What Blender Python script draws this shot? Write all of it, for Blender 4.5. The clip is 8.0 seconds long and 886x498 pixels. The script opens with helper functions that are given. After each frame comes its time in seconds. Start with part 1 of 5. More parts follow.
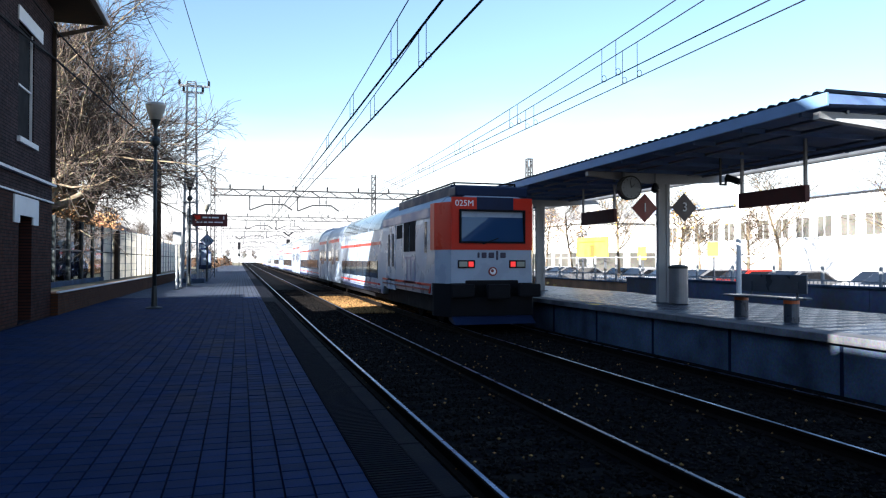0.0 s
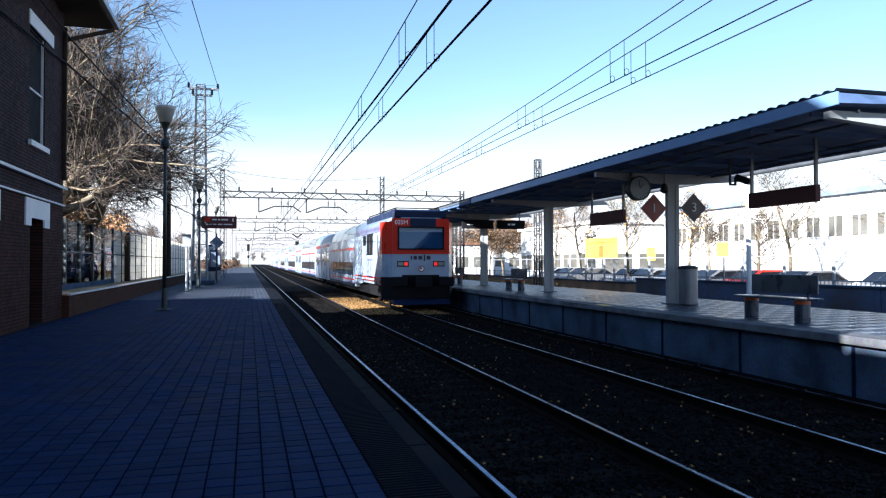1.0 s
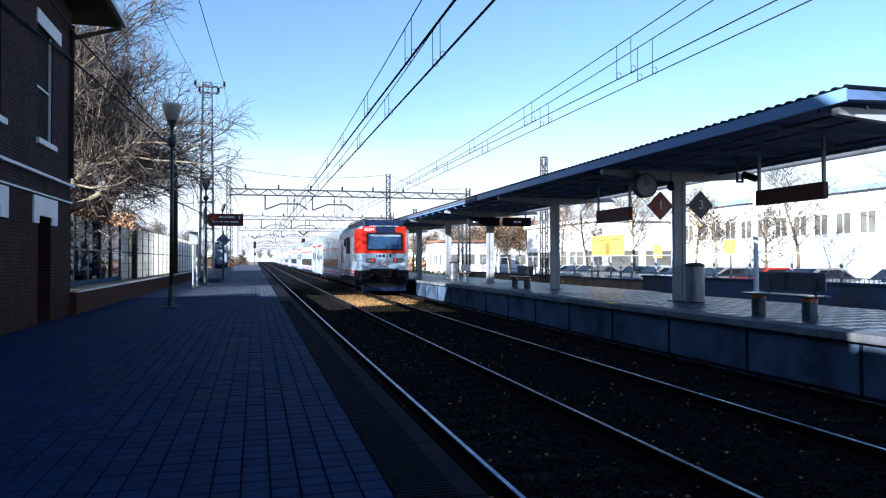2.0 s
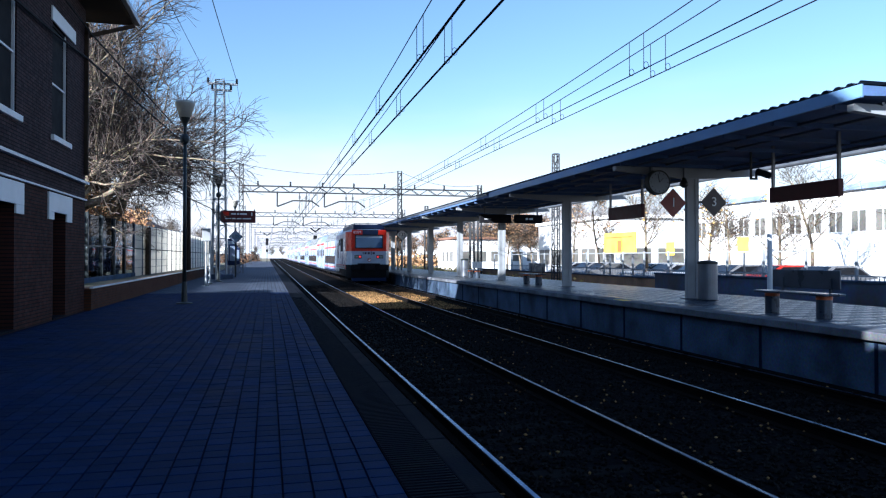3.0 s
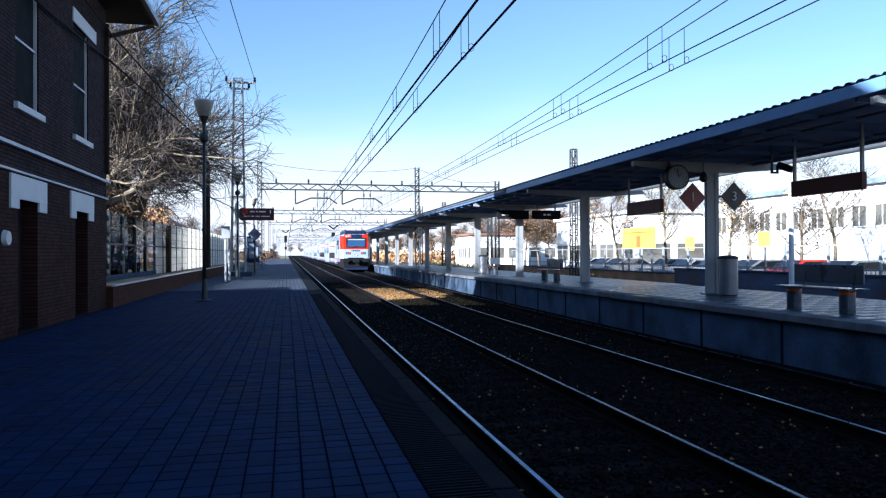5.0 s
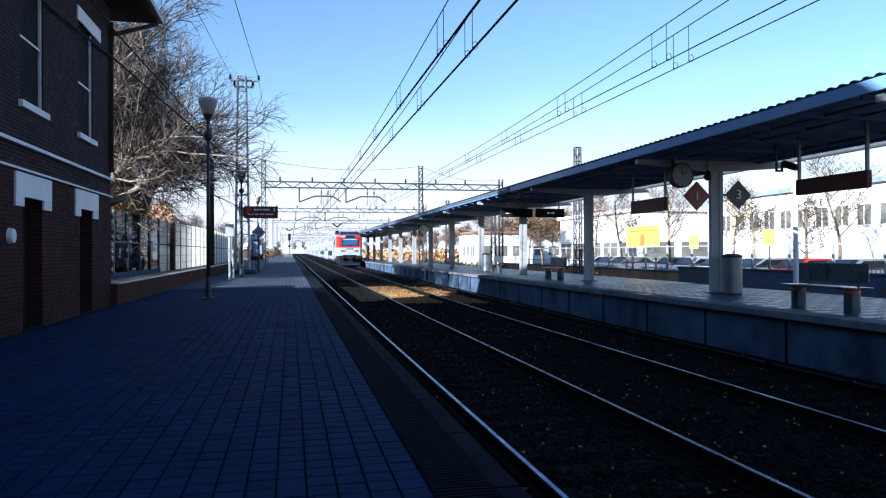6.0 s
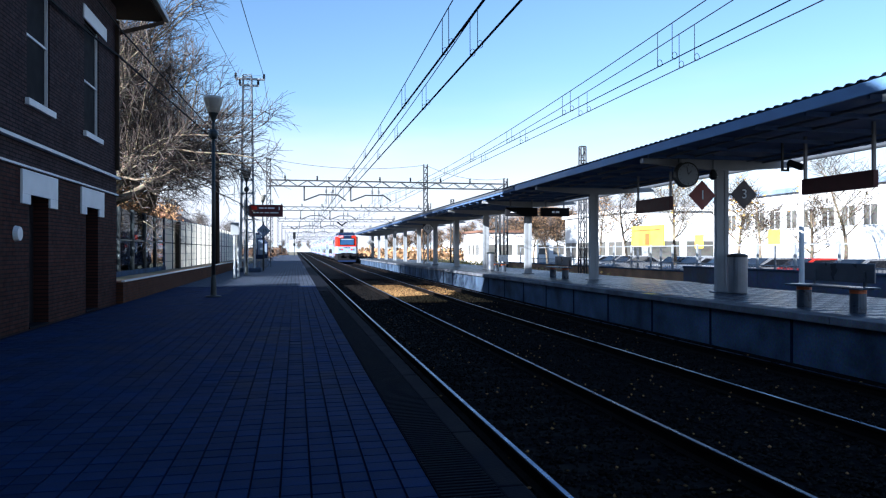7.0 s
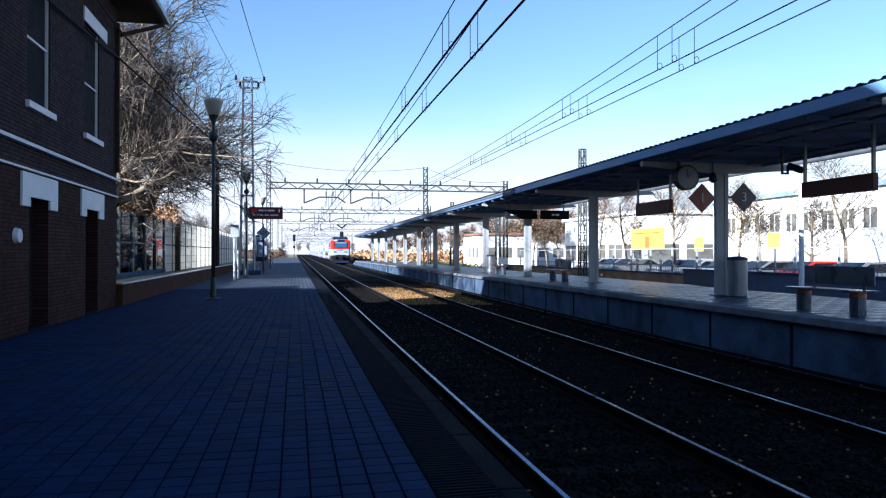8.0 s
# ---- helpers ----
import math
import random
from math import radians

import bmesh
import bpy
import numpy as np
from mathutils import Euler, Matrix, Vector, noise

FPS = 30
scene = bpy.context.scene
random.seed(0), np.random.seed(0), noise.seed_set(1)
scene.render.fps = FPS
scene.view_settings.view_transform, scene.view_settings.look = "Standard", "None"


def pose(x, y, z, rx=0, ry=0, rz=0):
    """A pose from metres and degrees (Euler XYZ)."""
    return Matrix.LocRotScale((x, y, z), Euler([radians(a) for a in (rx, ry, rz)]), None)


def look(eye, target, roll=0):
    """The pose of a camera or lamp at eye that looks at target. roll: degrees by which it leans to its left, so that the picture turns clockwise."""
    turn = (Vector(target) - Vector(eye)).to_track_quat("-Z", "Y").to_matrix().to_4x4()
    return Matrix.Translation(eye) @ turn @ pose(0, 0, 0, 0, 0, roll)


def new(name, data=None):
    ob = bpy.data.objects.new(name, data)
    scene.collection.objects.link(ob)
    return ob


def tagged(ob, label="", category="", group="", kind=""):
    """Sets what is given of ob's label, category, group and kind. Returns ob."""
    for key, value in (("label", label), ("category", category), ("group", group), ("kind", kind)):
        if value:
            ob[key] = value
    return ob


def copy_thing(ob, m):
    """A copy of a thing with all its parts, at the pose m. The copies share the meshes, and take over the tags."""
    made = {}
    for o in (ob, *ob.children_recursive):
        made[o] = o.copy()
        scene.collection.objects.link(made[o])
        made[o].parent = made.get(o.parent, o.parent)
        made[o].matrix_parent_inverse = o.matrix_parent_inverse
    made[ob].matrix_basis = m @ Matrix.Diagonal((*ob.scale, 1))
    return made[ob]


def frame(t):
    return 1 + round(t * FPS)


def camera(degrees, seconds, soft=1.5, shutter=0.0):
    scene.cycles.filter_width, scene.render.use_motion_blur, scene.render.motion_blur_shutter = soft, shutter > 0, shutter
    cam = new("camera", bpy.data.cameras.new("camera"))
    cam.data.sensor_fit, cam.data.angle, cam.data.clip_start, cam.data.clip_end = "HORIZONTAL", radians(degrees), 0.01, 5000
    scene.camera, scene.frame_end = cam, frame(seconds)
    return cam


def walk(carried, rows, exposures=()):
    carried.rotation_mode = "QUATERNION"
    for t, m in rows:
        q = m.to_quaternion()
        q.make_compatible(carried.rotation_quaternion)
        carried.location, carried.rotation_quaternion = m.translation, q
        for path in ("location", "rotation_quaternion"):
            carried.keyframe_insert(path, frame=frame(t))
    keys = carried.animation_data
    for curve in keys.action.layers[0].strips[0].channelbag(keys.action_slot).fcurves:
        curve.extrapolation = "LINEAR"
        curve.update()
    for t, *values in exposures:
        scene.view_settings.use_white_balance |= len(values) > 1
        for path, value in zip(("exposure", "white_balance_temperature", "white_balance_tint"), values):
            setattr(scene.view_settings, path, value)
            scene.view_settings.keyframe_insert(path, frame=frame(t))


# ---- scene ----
# World: y along the tracks, x to the right, z = 0 on the near platform. Rail heads at z = -0.50.
EYE = (0.0, 0.0, 1.3)
cam = camera(63.57, 8.0, soft=1.2)


def turned(yaw, pitch, roll):
    a, b = radians(yaw), radians(pitch)
    ahead = Vector((-math.sin(a) * math.cos(b), math.cos(a) * math.cos(b), math.sin(b)))
    return look(EYE, Vector(EYE) + ahead, roll)


# seconds, yaw, pitch and roll of a camera that pans from one spot
PAN = [
    (0.0, -15.856, 1.003, 0.075),
    (0.5, -15.499, 1.112, -0.042),
    (1.0, -15.170, 1.105, -0.100),
    (1.5, -14.951, 0.974, -0.124),
    (3.0, -13.767, 0.659, 0.012),
    (3.5, -13.132, 0.420, -0.061),
    (4.0, -12.665, 0.540, -0.359),
    (4.5, -12.477, 0.447, -0.346),
    (6.0, -12.059, 0.227, -0.225),
    (6.5, -11.868, 0.114, -0.171),
    (7.0, -11.688, 0.135, -0.075),
    (7.5, -11.675, 0.247, -0.028),
    (8.0, -11.700, 0.341, 0.000),
]
walk(cam, [(t, turned(y, p, r)) for t, y, p, r in PAN],
     exposures=[(0.0, 2.4, 5650, 11), (1.0, 2.18, 5350, 11), (3.0, 1.94, 5000, 11), (8.0, 1.9, 5000, 11)])

# ---------------------------------------------------------------- light
SUN_TO = Vector((1.0, 0.64, -0.364 * 1.187)).normalized()   # the way the sunlight travels
SUN_EL = math.asin(-SUN_TO.z)
world = bpy.data.worlds.new("sky")
scene.world = world
world.use_nodes = True
wn = world.node_tree
sky = wn.nodes.new("ShaderNodeTexSky")
sky.sky_type = "NISHITA"
sky.sun_disc = False
sky.sun_elevation = SUN_EL
sky.sun_rotation = math.atan2(-SUN_TO.x, -SUN_TO.y)
sky.air_density, sky.dust_density, sky.ozone_density = 1.08, 0.2, 0.9
wn.nodes["Background"].inputs["Strength"].default_value = 0.05
# white winter haze that thickens towards the horizon, with faint streaks of high cloud
way_up, lift_z = wn.nodes.new("ShaderNodeTexCoord"), wn.nodes.new("ShaderNodeSeparateXYZ")
stretch, wisps = wn.nodes.new("ShaderNodeMapping"), wn.nodes.new("ShaderNodeTexNoise")
stretch.inputs["Scale"].default_value = (1.6, 1.6, 7.0)
wisps.inputs["Scale"].default_value, wisps.inputs["Detail"].default_value = 1.7, 6.0
wn.links.new(way_up.outputs["Generated"], lift_z.inputs["Vector"])
wn.links.new(way_up.outputs["Generated"], stretch.inputs["Vector"])
wn.links.new(stretch.outputs["Vector"], wisps.inputs["Vector"])
shift = wn.nodes.new("ShaderNodeMath")
shift.operation = "MULTIPLY_ADD"
shift.inputs[1].default_value, shift.inputs[2].default_value = -0.14, 0.07
wn.links.new(wisps.outputs["Fac"], shift.inputs[0])
height_z = wn.nodes.new("ShaderNodeMath")
wn.links.new(lift_z.outputs["Z"], height_z.inputs[0])
wn.links.new(shift.outputs[0], height_z.inputs[1])
veil = wn.nodes.new("ShaderNodeMapRange")
veil.interpolation_type = "SMOOTHSTEP"
for k, v in (("From Min", 0.03), ("From Max", 0.235), ("To Min", 1.0), ("To Max", 0.0)):
    veil.inputs[k].default_value = v
wn.links.new(height_z.outputs[0], veil.inputs["Value"])
haze = wn.nodes.new("ShaderNodeMix")
haze.data_type = "RGBA"
haze.inputs["B"].default_value = (6.5, 5.9, 5.2, 1)
wn.links.new(veil.outputs["Result"], haze.inputs["Factor"])
wn.links.new(sky.outputs["Color"], haze.inputs["A"])
wn.links.new(haze.outputs["Result"], wn.nodes["Background"].inputs["Color"])
sun = new("sun", bpy.data.lights.new("sun", "SUN"))
sun.data.energy, sun.data.angle, sun.data.color = 5.0, radians(0.5), (1.0, 0.9, 0.74)
sun.matrix_world = look((-60, -40, 50), Vector((-60, -40, 50)) + SUN_TO)


# ---------------------------------------------------------------- materials
def surface(name, color, rough=0.6, metal=0.0, var=0.25, scale=6.0, fine=60.0, bump=0.1, tint=None, island=False, spec=0.5, each=0.0, patchy=0.12):
    """A painted, stone or metal surface with stains at one scale and grain at another."""
    m = bpy.data.materials.new(name)
    m.use_nodes = True
    n, l = m.node_tree.nodes, m.node_tree.links
    b = n["Principled BSDF"]
    b.inputs["Roughness"].default_value = rough
    b.inputs["Metallic"].default_value = metal
    b.inputs["Specular IOR Level"].default_value = spec
    co = n.new("ShaderNodeTexCoord")
    big, small = n.new("ShaderNodeTexNoise"), n.new("ShaderNodeTexNoise")
    big.inputs["Scale"].default_value, small.inputs["Scale"].default_value = scale, fine
    big.inputs["Detail"].default_value = 5.0
    l.new(co.outputs["Object"], big.inputs["Vector"])
    l.new(co.outputs["Object"], small.inputs["Vector"])
    dark = tuple(c * (1 - var) for c in (tint or color))
    lite = tuple(min(1.0, c * (1 + var * 0.6)) for c in color)
    ramp = n.new("ShaderNodeMix")
    ramp.data_type = "RGBA"
    ramp.inputs["A"].default_value, ramp.inputs["B"].default_value = (*dark, 1), (*lite, 1)
    spread = n.new("ShaderNodeMapRange")
    spread.inputs["From Min"].default_value, spread.inputs["From Max"].default_value = 0.3, 0.7
    l.new(big.outputs["Fac"], spread.inputs["Value"])
    l.new(spread.outputs["Result"], ramp.inputs["Factor"])
    grain = n.new("ShaderNodeMix")
    grain.data_type, grain.blend_type = "RGBA", "OVERLAY"
    grain.inputs["Factor"].default_value = min(1.0, var)
    l.new(ramp.outputs["Result"], grain.inputs["A"])
    l.new(small.outputs["Color"], grain.inputs["B"])
    col = grain.outputs["Result"]
    if island or each:
        pick = n.new("ShaderNodeNewGeometry") if island else n.new("ShaderNodeObjectInfo")
        hsv, span = n.new("ShaderNodeHueSaturation"), n.new("ShaderNodeMapRange")
        k = each or 0.35
        span.inputs["To Min"].default_value, span.inputs["To Max"].default_value = 1 - k, 1 + k
        l.new(pick.outputs["Random Per Island" if island else "Random"], span.inputs["Value"])
        l.new(span.outputs["Result"], hsv.inputs["Value"])
        l.new(col, hsv.inputs["Color"])
        col = hsv.outputs["Color"]
    l.new(col, b.inputs["Base Color"])
    rr = n.new("ShaderNodeMapRange")
    rr.inputs["To Min"].default_value, rr.inputs["To Max"].default_value = max(0.02, rough - patchy), min(1, rough + patchy)
    l.new(spread.outputs["Result"], rr.inputs["Value"])
    l.new(rr.outputs["Result"], b.inputs["Roughness"])
    if bump:
        bp = n.new("ShaderNodeBump")
        bp.inputs["Strength"].default_value, bp.inputs["Distance"].default_value = bump, 0.01
        l.new(small.outputs["Fac"], bp.inputs["Height"])
        l.new(bp.outputs["Normal"], b.inputs["Normal"])
    return m


def bricks(name, a, b_, mortar, w=0.25, h=0.065, plane="yz", gap=0.01, rough=0.85, spec=0.08):
    """A coursed brick or paving surface in metres; plane names the two axes it runs along."""
    m = surface(name, a, rough, bump=0)
    n, l = m.node_tree.nodes, m.node_tree.links
    p = n["Principled BSDF"]
    p.inputs["Specular IOR Level"].default_value = spec
    co, sep, com = n.new("ShaderNodeTexCoord"), n.new("ShaderNodeSeparateXYZ"), n.new("ShaderNodeCombineXYZ")
    l.new(co.outputs["Object"], sep.inputs["Vector"])
    l.new(sep.outputs["XYZ".index(plane[0].upper())], com.inputs["X"])
    l.new(sep.outputs["XYZ".index(plane[1].upper())], com.inputs["Y"])
    t = n.new("ShaderNodeTexBrick")
    for k, v in (("Scale", 1.0), ("Mortar Size", gap), ("Brick Width", w), ("Row Height", h), ("Bias", -0.2), ("Mortar Smooth", 0.3)):
        t.inputs[k].default_value = v
    t.inputs["Color1"].default_value, t.inputs["Color2"].default_value = (*a, 1), (*b_, 1)
    t.inputs["Mortar"].default_value = (*mortar, 1)
    l.new(com.outputs["Vector"], t.inputs["Vector"])
    no = n.new("ShaderNodeTexNoise")
    no.inputs["Scale"].default_value, no.inputs["Detail"].default_value = 1.3, 8.0
    l.new(co.outputs["Object"], no.inputs["Vector"])
    mx = n.new("ShaderNodeMix")
    mx.data_type, mx.blend_type = "RGBA", "OVERLAY"
    mx.inputs["Factor"].default_value = 0.45
    l.new(t.outputs["Color"], mx.inputs["A"])
    l.new(no.outputs["Fac"], mx.inputs["B"])
    l.new(mx.outputs["Result"], p.inputs["Base Color"])
    bp = n.new("ShaderNodeBump")
    bp.invert = True
    bp.inputs["Strength"].default_value, bp.inputs["Distance"].default_value = 0.6, 0.01
    l.new(t.outputs["Fac"], bp.inputs["Height"])
    l.new(bp.outputs["Normal"], p.inputs["Normal"])
    return m


def glassy(name, color, rough=0.04, trans=0.0, spec=0.8):
    m = bpy.data.materials.new(name)
    m.use_nodes = True
    p = m.node_tree.nodes["Principled BSDF"]
    p.inputs["Base Color"].default_value = (*color, 1)
    p.inputs["Roughness"].default_value = rough
    p.inputs["Transmission Weight"].default_value = trans
    p.inputs["Specular IOR Level"].default_value = spec
    return m


def glowing(name, color, strength):
    m = glassy(name, color, 0.3)
    p = m.node_tree.nodes["Principled BSDF"]
    p.inputs["Emission Color"].default_value = (*color, 1)
    p.inputs["Emission Strength"].default_value = strength
    return m


def sheer(name, color, share):
    """A thin sheet that lets part of the light through."""
    m = surface(name, color, 0.6, var=0.12, scale=1.2, fine=20, bump=0)
    n, l = m.node_tree.nodes, m.node_tree.links
    t, mix = n.new("ShaderNodeBsdfTranslucent"), n.new("ShaderNodeMixShader")
    t.inputs["Color"].default_value = (*color, 1)
    mix.inputs["Fac"].default_value = share
    l.new(n["Principled BSDF"].outputs["BSDF"], mix.inputs[1])
    l.new(t.outputs["BSDF"], mix.inputs[2])
    l.new(mix.outputs["Shader"], n["Material Output"].inputs["Surface"])
    return m


M = dict(
    ground=surface("dry_earth", (0.19, 0.15, 0.09), 0.95, var=0.4, scale=0.25, fine=4, bump=0.4, tint=(0.12, 0.12, 0.05)),
    # shade over the track bed is put into this near-black bed and stone
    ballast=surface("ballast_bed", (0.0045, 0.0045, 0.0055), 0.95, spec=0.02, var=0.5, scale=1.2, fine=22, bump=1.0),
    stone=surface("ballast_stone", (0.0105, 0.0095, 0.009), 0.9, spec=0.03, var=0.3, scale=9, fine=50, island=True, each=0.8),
    # tan for the painted sun patches, and for a few truly pale stones
    stone_sunlit_pale=surface("sunlit_pale_ballast_stone", (0.2, 0.115, 0.045), 0.9, spec=0.06, var=0.5, scale=9, fine=50, island=True, each=0.8),
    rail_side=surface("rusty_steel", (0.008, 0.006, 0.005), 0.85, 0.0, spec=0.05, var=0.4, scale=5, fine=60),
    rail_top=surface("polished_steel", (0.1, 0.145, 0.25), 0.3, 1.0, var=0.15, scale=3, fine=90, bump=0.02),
    # sleepers take the same shade in their colour
    sleeper=surface("shaded_concrete", (0.009, 0.008, 0.008), 0.95, spec=0.04, var=0.4, scale=4, fine=40, bump=0.3),
    # near tiles carry blue shade in their colour; far paving is the lit copy
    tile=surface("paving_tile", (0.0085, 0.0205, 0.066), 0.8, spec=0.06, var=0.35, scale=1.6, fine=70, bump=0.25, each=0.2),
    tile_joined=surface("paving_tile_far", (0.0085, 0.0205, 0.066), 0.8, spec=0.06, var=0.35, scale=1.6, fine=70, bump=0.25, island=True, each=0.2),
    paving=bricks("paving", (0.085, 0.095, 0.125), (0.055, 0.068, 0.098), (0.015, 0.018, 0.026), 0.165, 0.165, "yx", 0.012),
    paving_shaded=bricks("paving_shaded", (0.0095, 0.022, 0.067), (0.0075, 0.018, 0.056), (0.006, 0.011, 0.028), 0.165, 0.165, "yx", 0.008),
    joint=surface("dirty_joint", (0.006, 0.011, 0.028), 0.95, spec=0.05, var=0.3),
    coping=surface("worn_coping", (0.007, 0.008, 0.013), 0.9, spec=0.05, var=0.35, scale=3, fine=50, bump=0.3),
    # blue shade is in the wall concrete; edge slabs get a paler sunlit copy
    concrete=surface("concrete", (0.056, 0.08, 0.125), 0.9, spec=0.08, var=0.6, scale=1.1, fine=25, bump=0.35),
    edge_concrete=surface("worn_sunlit_concrete", (0.13, 0.135, 0.15), 0.8, spec=0.06, var=0.5, scale=1.6, fine=30, bump=0.3),
    slab_piece=surface("damp_slab", (0.028, 0.038, 0.06), 0.42, var=0.6, scale=2.6, fine=40, bump=0.35, each=0.14, spec=0.16, patchy=0.3),
    slab=bricks("platform_slabs", (0.05, 0.055, 0.065), (0.035, 0.04, 0.05), (0.02, 0.02, 0.02), 0.4, 0.4, "yx", 0.008, 0.42, 0.25),
    # track-side brick has its shade in the colour; end walls stay lighter
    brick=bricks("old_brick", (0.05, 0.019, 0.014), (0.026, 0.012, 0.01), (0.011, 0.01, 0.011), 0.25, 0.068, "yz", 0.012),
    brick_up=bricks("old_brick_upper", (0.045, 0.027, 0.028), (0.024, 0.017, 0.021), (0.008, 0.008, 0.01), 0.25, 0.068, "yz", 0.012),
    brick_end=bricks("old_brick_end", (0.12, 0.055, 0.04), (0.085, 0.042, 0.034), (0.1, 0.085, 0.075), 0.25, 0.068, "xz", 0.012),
    orange=bricks("orange_brick", (0.07, 0.027, 0.013), (0.05, 0.02, 0.011), (0.028, 0.022, 0.02), 0.25, 0.068, "yz", 0.01),
    white=surface("white_paint", (0.6, 0.6, 0.6), 0.6, var=0.12, scale=2.0, fine=40, bump=0.05),
    render_wall=surface("white_render", (0.78, 0.76, 0.72), 0.85, var=0.1, scale=0.6, fine=20, bump=0.1),
    coat=surface("train_white", (0.28, 0.34, 0.43), 0.3, spec=0.25, var=0.12, scale=1.0, fine=30, bump=0.0),
    red=surface("train_red", (0.5, 0.018, 0.005), 0.35, spec=0.2, var=0.08, scale=1.5, fine=30, bump=0.0),
    violet=surface("train_grey", (0.13, 0.14, 0.25), 0.4, var=0.1, scale=1.5, fine=30, bump=0.0),
    navy=surface("train_navy", (0.01, 0.018, 0.05), 0.5, spec=0.15, var=0.15, scale=2, fine=30, bump=0.0),
    black=surface("dark_underframe", (0.009, 0.009, 0.011), 0.85, spec=0.12, var=0.4, scale=4, fine=40),
    roofgrey=surface("train_roof", (0.16, 0.2, 0.27), 0.45, var=0.25, scale=1.5, fine=30),
    glass=glassy("tinted_glass", (0.02, 0.03, 0.045), 0.06, spec=0.35),
    # blue base stands in for sky reflected in the windscreen
    windscreen=glassy("windscreen_glass", (0.02, 0.05, 0.12), 0.03),
    darkglass=glassy("dark_window", (0.008, 0.009, 0.012), 0.1),
    lampred=glowing("tail_lamp", (1.0, 0.02, 0.015), 0.12),
    lampoff=glassy("clear_lamp", (0.10, 0.16, 0.16), 0.15),
    steel=surface("galvanised_steel", (0.17, 0.18, 0.2), 0.42, 0.6, var=0.2, scale=3, fine=40, bump=0.05),
    mast=surface("mast_paint", (0.045, 0.045, 0.047), 0.7, 0.2, spec=0.2, var=0.25, scale=3, fine=40, bump=0.05),
    post=surface("post_paint", (0.27, 0.28, 0.29), 0.5, var=0.12, scale=2, fine=40, bump=0.04),
    fascia=surface("fascia_paint", (0.13, 0.22, 0.38), 0.45, spec=0.3, var=0.12, scale=2, fine=40, bump=0.04),
    soffit=surface("soffit_steel", (0.085, 0.135, 0.26), 0.7, spec=0.2, var=0.25, scale=2, fine=40, bump=0.04),
    deck=surface("deck_sheet", (0.1, 0.11, 0.13), 0.5, 0.3, var=0.2, scale=2, fine=40),
    iron=surface("green_black_iron", (0.02, 0.026, 0.026), 0.5, 0.2, var=0.3, scale=5, fine=60),
    lampglass=surface("lamp_bowl", (0.4, 0.38, 0.33), 0.4, var=0.15, scale=4, fine=30, bump=0),
    wire=surface("dark_wire", (0.012, 0.013, 0.016), 0.8, spec=0.1, var=0.2, bump=0),
    wood=surface("creosoted_wood", (0.04, 0.028, 0.02), 0.9, spec=0.15, var=0.4, scale=5, fine=40),
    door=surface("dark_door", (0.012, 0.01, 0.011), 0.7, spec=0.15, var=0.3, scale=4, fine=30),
    bark=surface("plane_bark", (0.22, 0.175, 0.12), 0.9, spec=0.1, var=0.6, scale=3, fine=18, bump=0.4, tint=(0.07, 0.055, 0.04)),
    twig=surface("twig_bark", (0.1, 0.082, 0.07), 0.9, spec=0.1, var=0.45, scale=0.8, fine=18, bump=0.0, tint=(0.055, 0.042, 0.035)),
    # leaf colour holds the shade behind the clear screen
    ivy=surface("shaded_leaf", (0.018, 0.022, 0.016), 0.7, spec=0.15, var=0.4, scale=2, fine=10, island=True, each=0.5, bump=0),
    paleglass=surface("dusty_window", (0.12, 0.112, 0.095), 0.4, var=0.4, scale=0.7, fine=10, bump=0),
    carnavy=surface("car_navy", (0.01, 0.016, 0.05), 0.3, var=0.05, bump=0),
    leaf=surface("autumn_leaf", (0.42, 0.24, 0.05), 0.7, var=0.4, scale=2, fine=10, island=True, each=0.5, bump=0),
    dryleaf=surface("dry_brown_leaf", (0.33, 0.18, 0.075), 0.8, var=0.4, scale=2, fine=10, island=True, each=0.5, bump=0),
    brushwood=surface("withered_brushwood", (0.09, 0.055, 0.035), 0.85, spec=0.1, var=0.4, scale=2, fine=10, island=True, each=0.6, bump=0),
    grass=surface("dry_grass", (0.38, 0.29, 0.1), 0.9, var=0.4, scale=2, fine=10, island=True, each=0.4, bump=0),
    panel=sheer("pale_fence_sheet", (0.8, 0.77, 0.7), 0.6),
    clearsheet=glassy("clear_screen_glass", (0.24, 0.29, 0.37), 0.03, 1.0),
    shed=surface("bluish_sheet", (0.2, 0.25, 0.33), 0.6, var=0.35, scale=1.2, fine=10),
    rooftile=surface("clay_tile", (0.2, 0.1, 0.06), 0.9, var=0.35, scale=2, fine=20),
    signred=surface("sign_red", (0.2, 0.018, 0.014), 0.4, var=0.1, bump=0),
    signdark=surface("sign_dark", (0.035, 0.018, 0.022), 0.4, var=0.1, bump=0),
    panelred=surface("panel_maroon", (0.085, 0.022, 0.024), 0.45, spec=0.2, var=0.15, bump=0),
    ink=surface("letter_white", (0.75, 0.75, 0.75), 0.5, var=0.05, bump=0),
    inkdark=surface("letter_dark", (0.02, 0.02, 0.05), 0.5, var=0.05, bump=0),
    yellow=surface("yellow_paint", (0.8, 0.52, 0.05), 0.6, var=0.25, scale=1.5, bump=0),
    blue=surface("mural_blue", (0.045, 0.065, 0.12), 0.7, var=0.5, scale=0.8, fine=6, bump=0.05, tint=(0.09, 0.08, 0.09)),
    brown=surface("rusty_wall", (0.3, 0.17, 0.09), 0.9, var=0.4, scale=1, fine=12),
    carpaint=surface("car_silver", (0.4, 0.4, 0.42), 0.3, 0.4, var=0.05, each=0.6, bump=0),
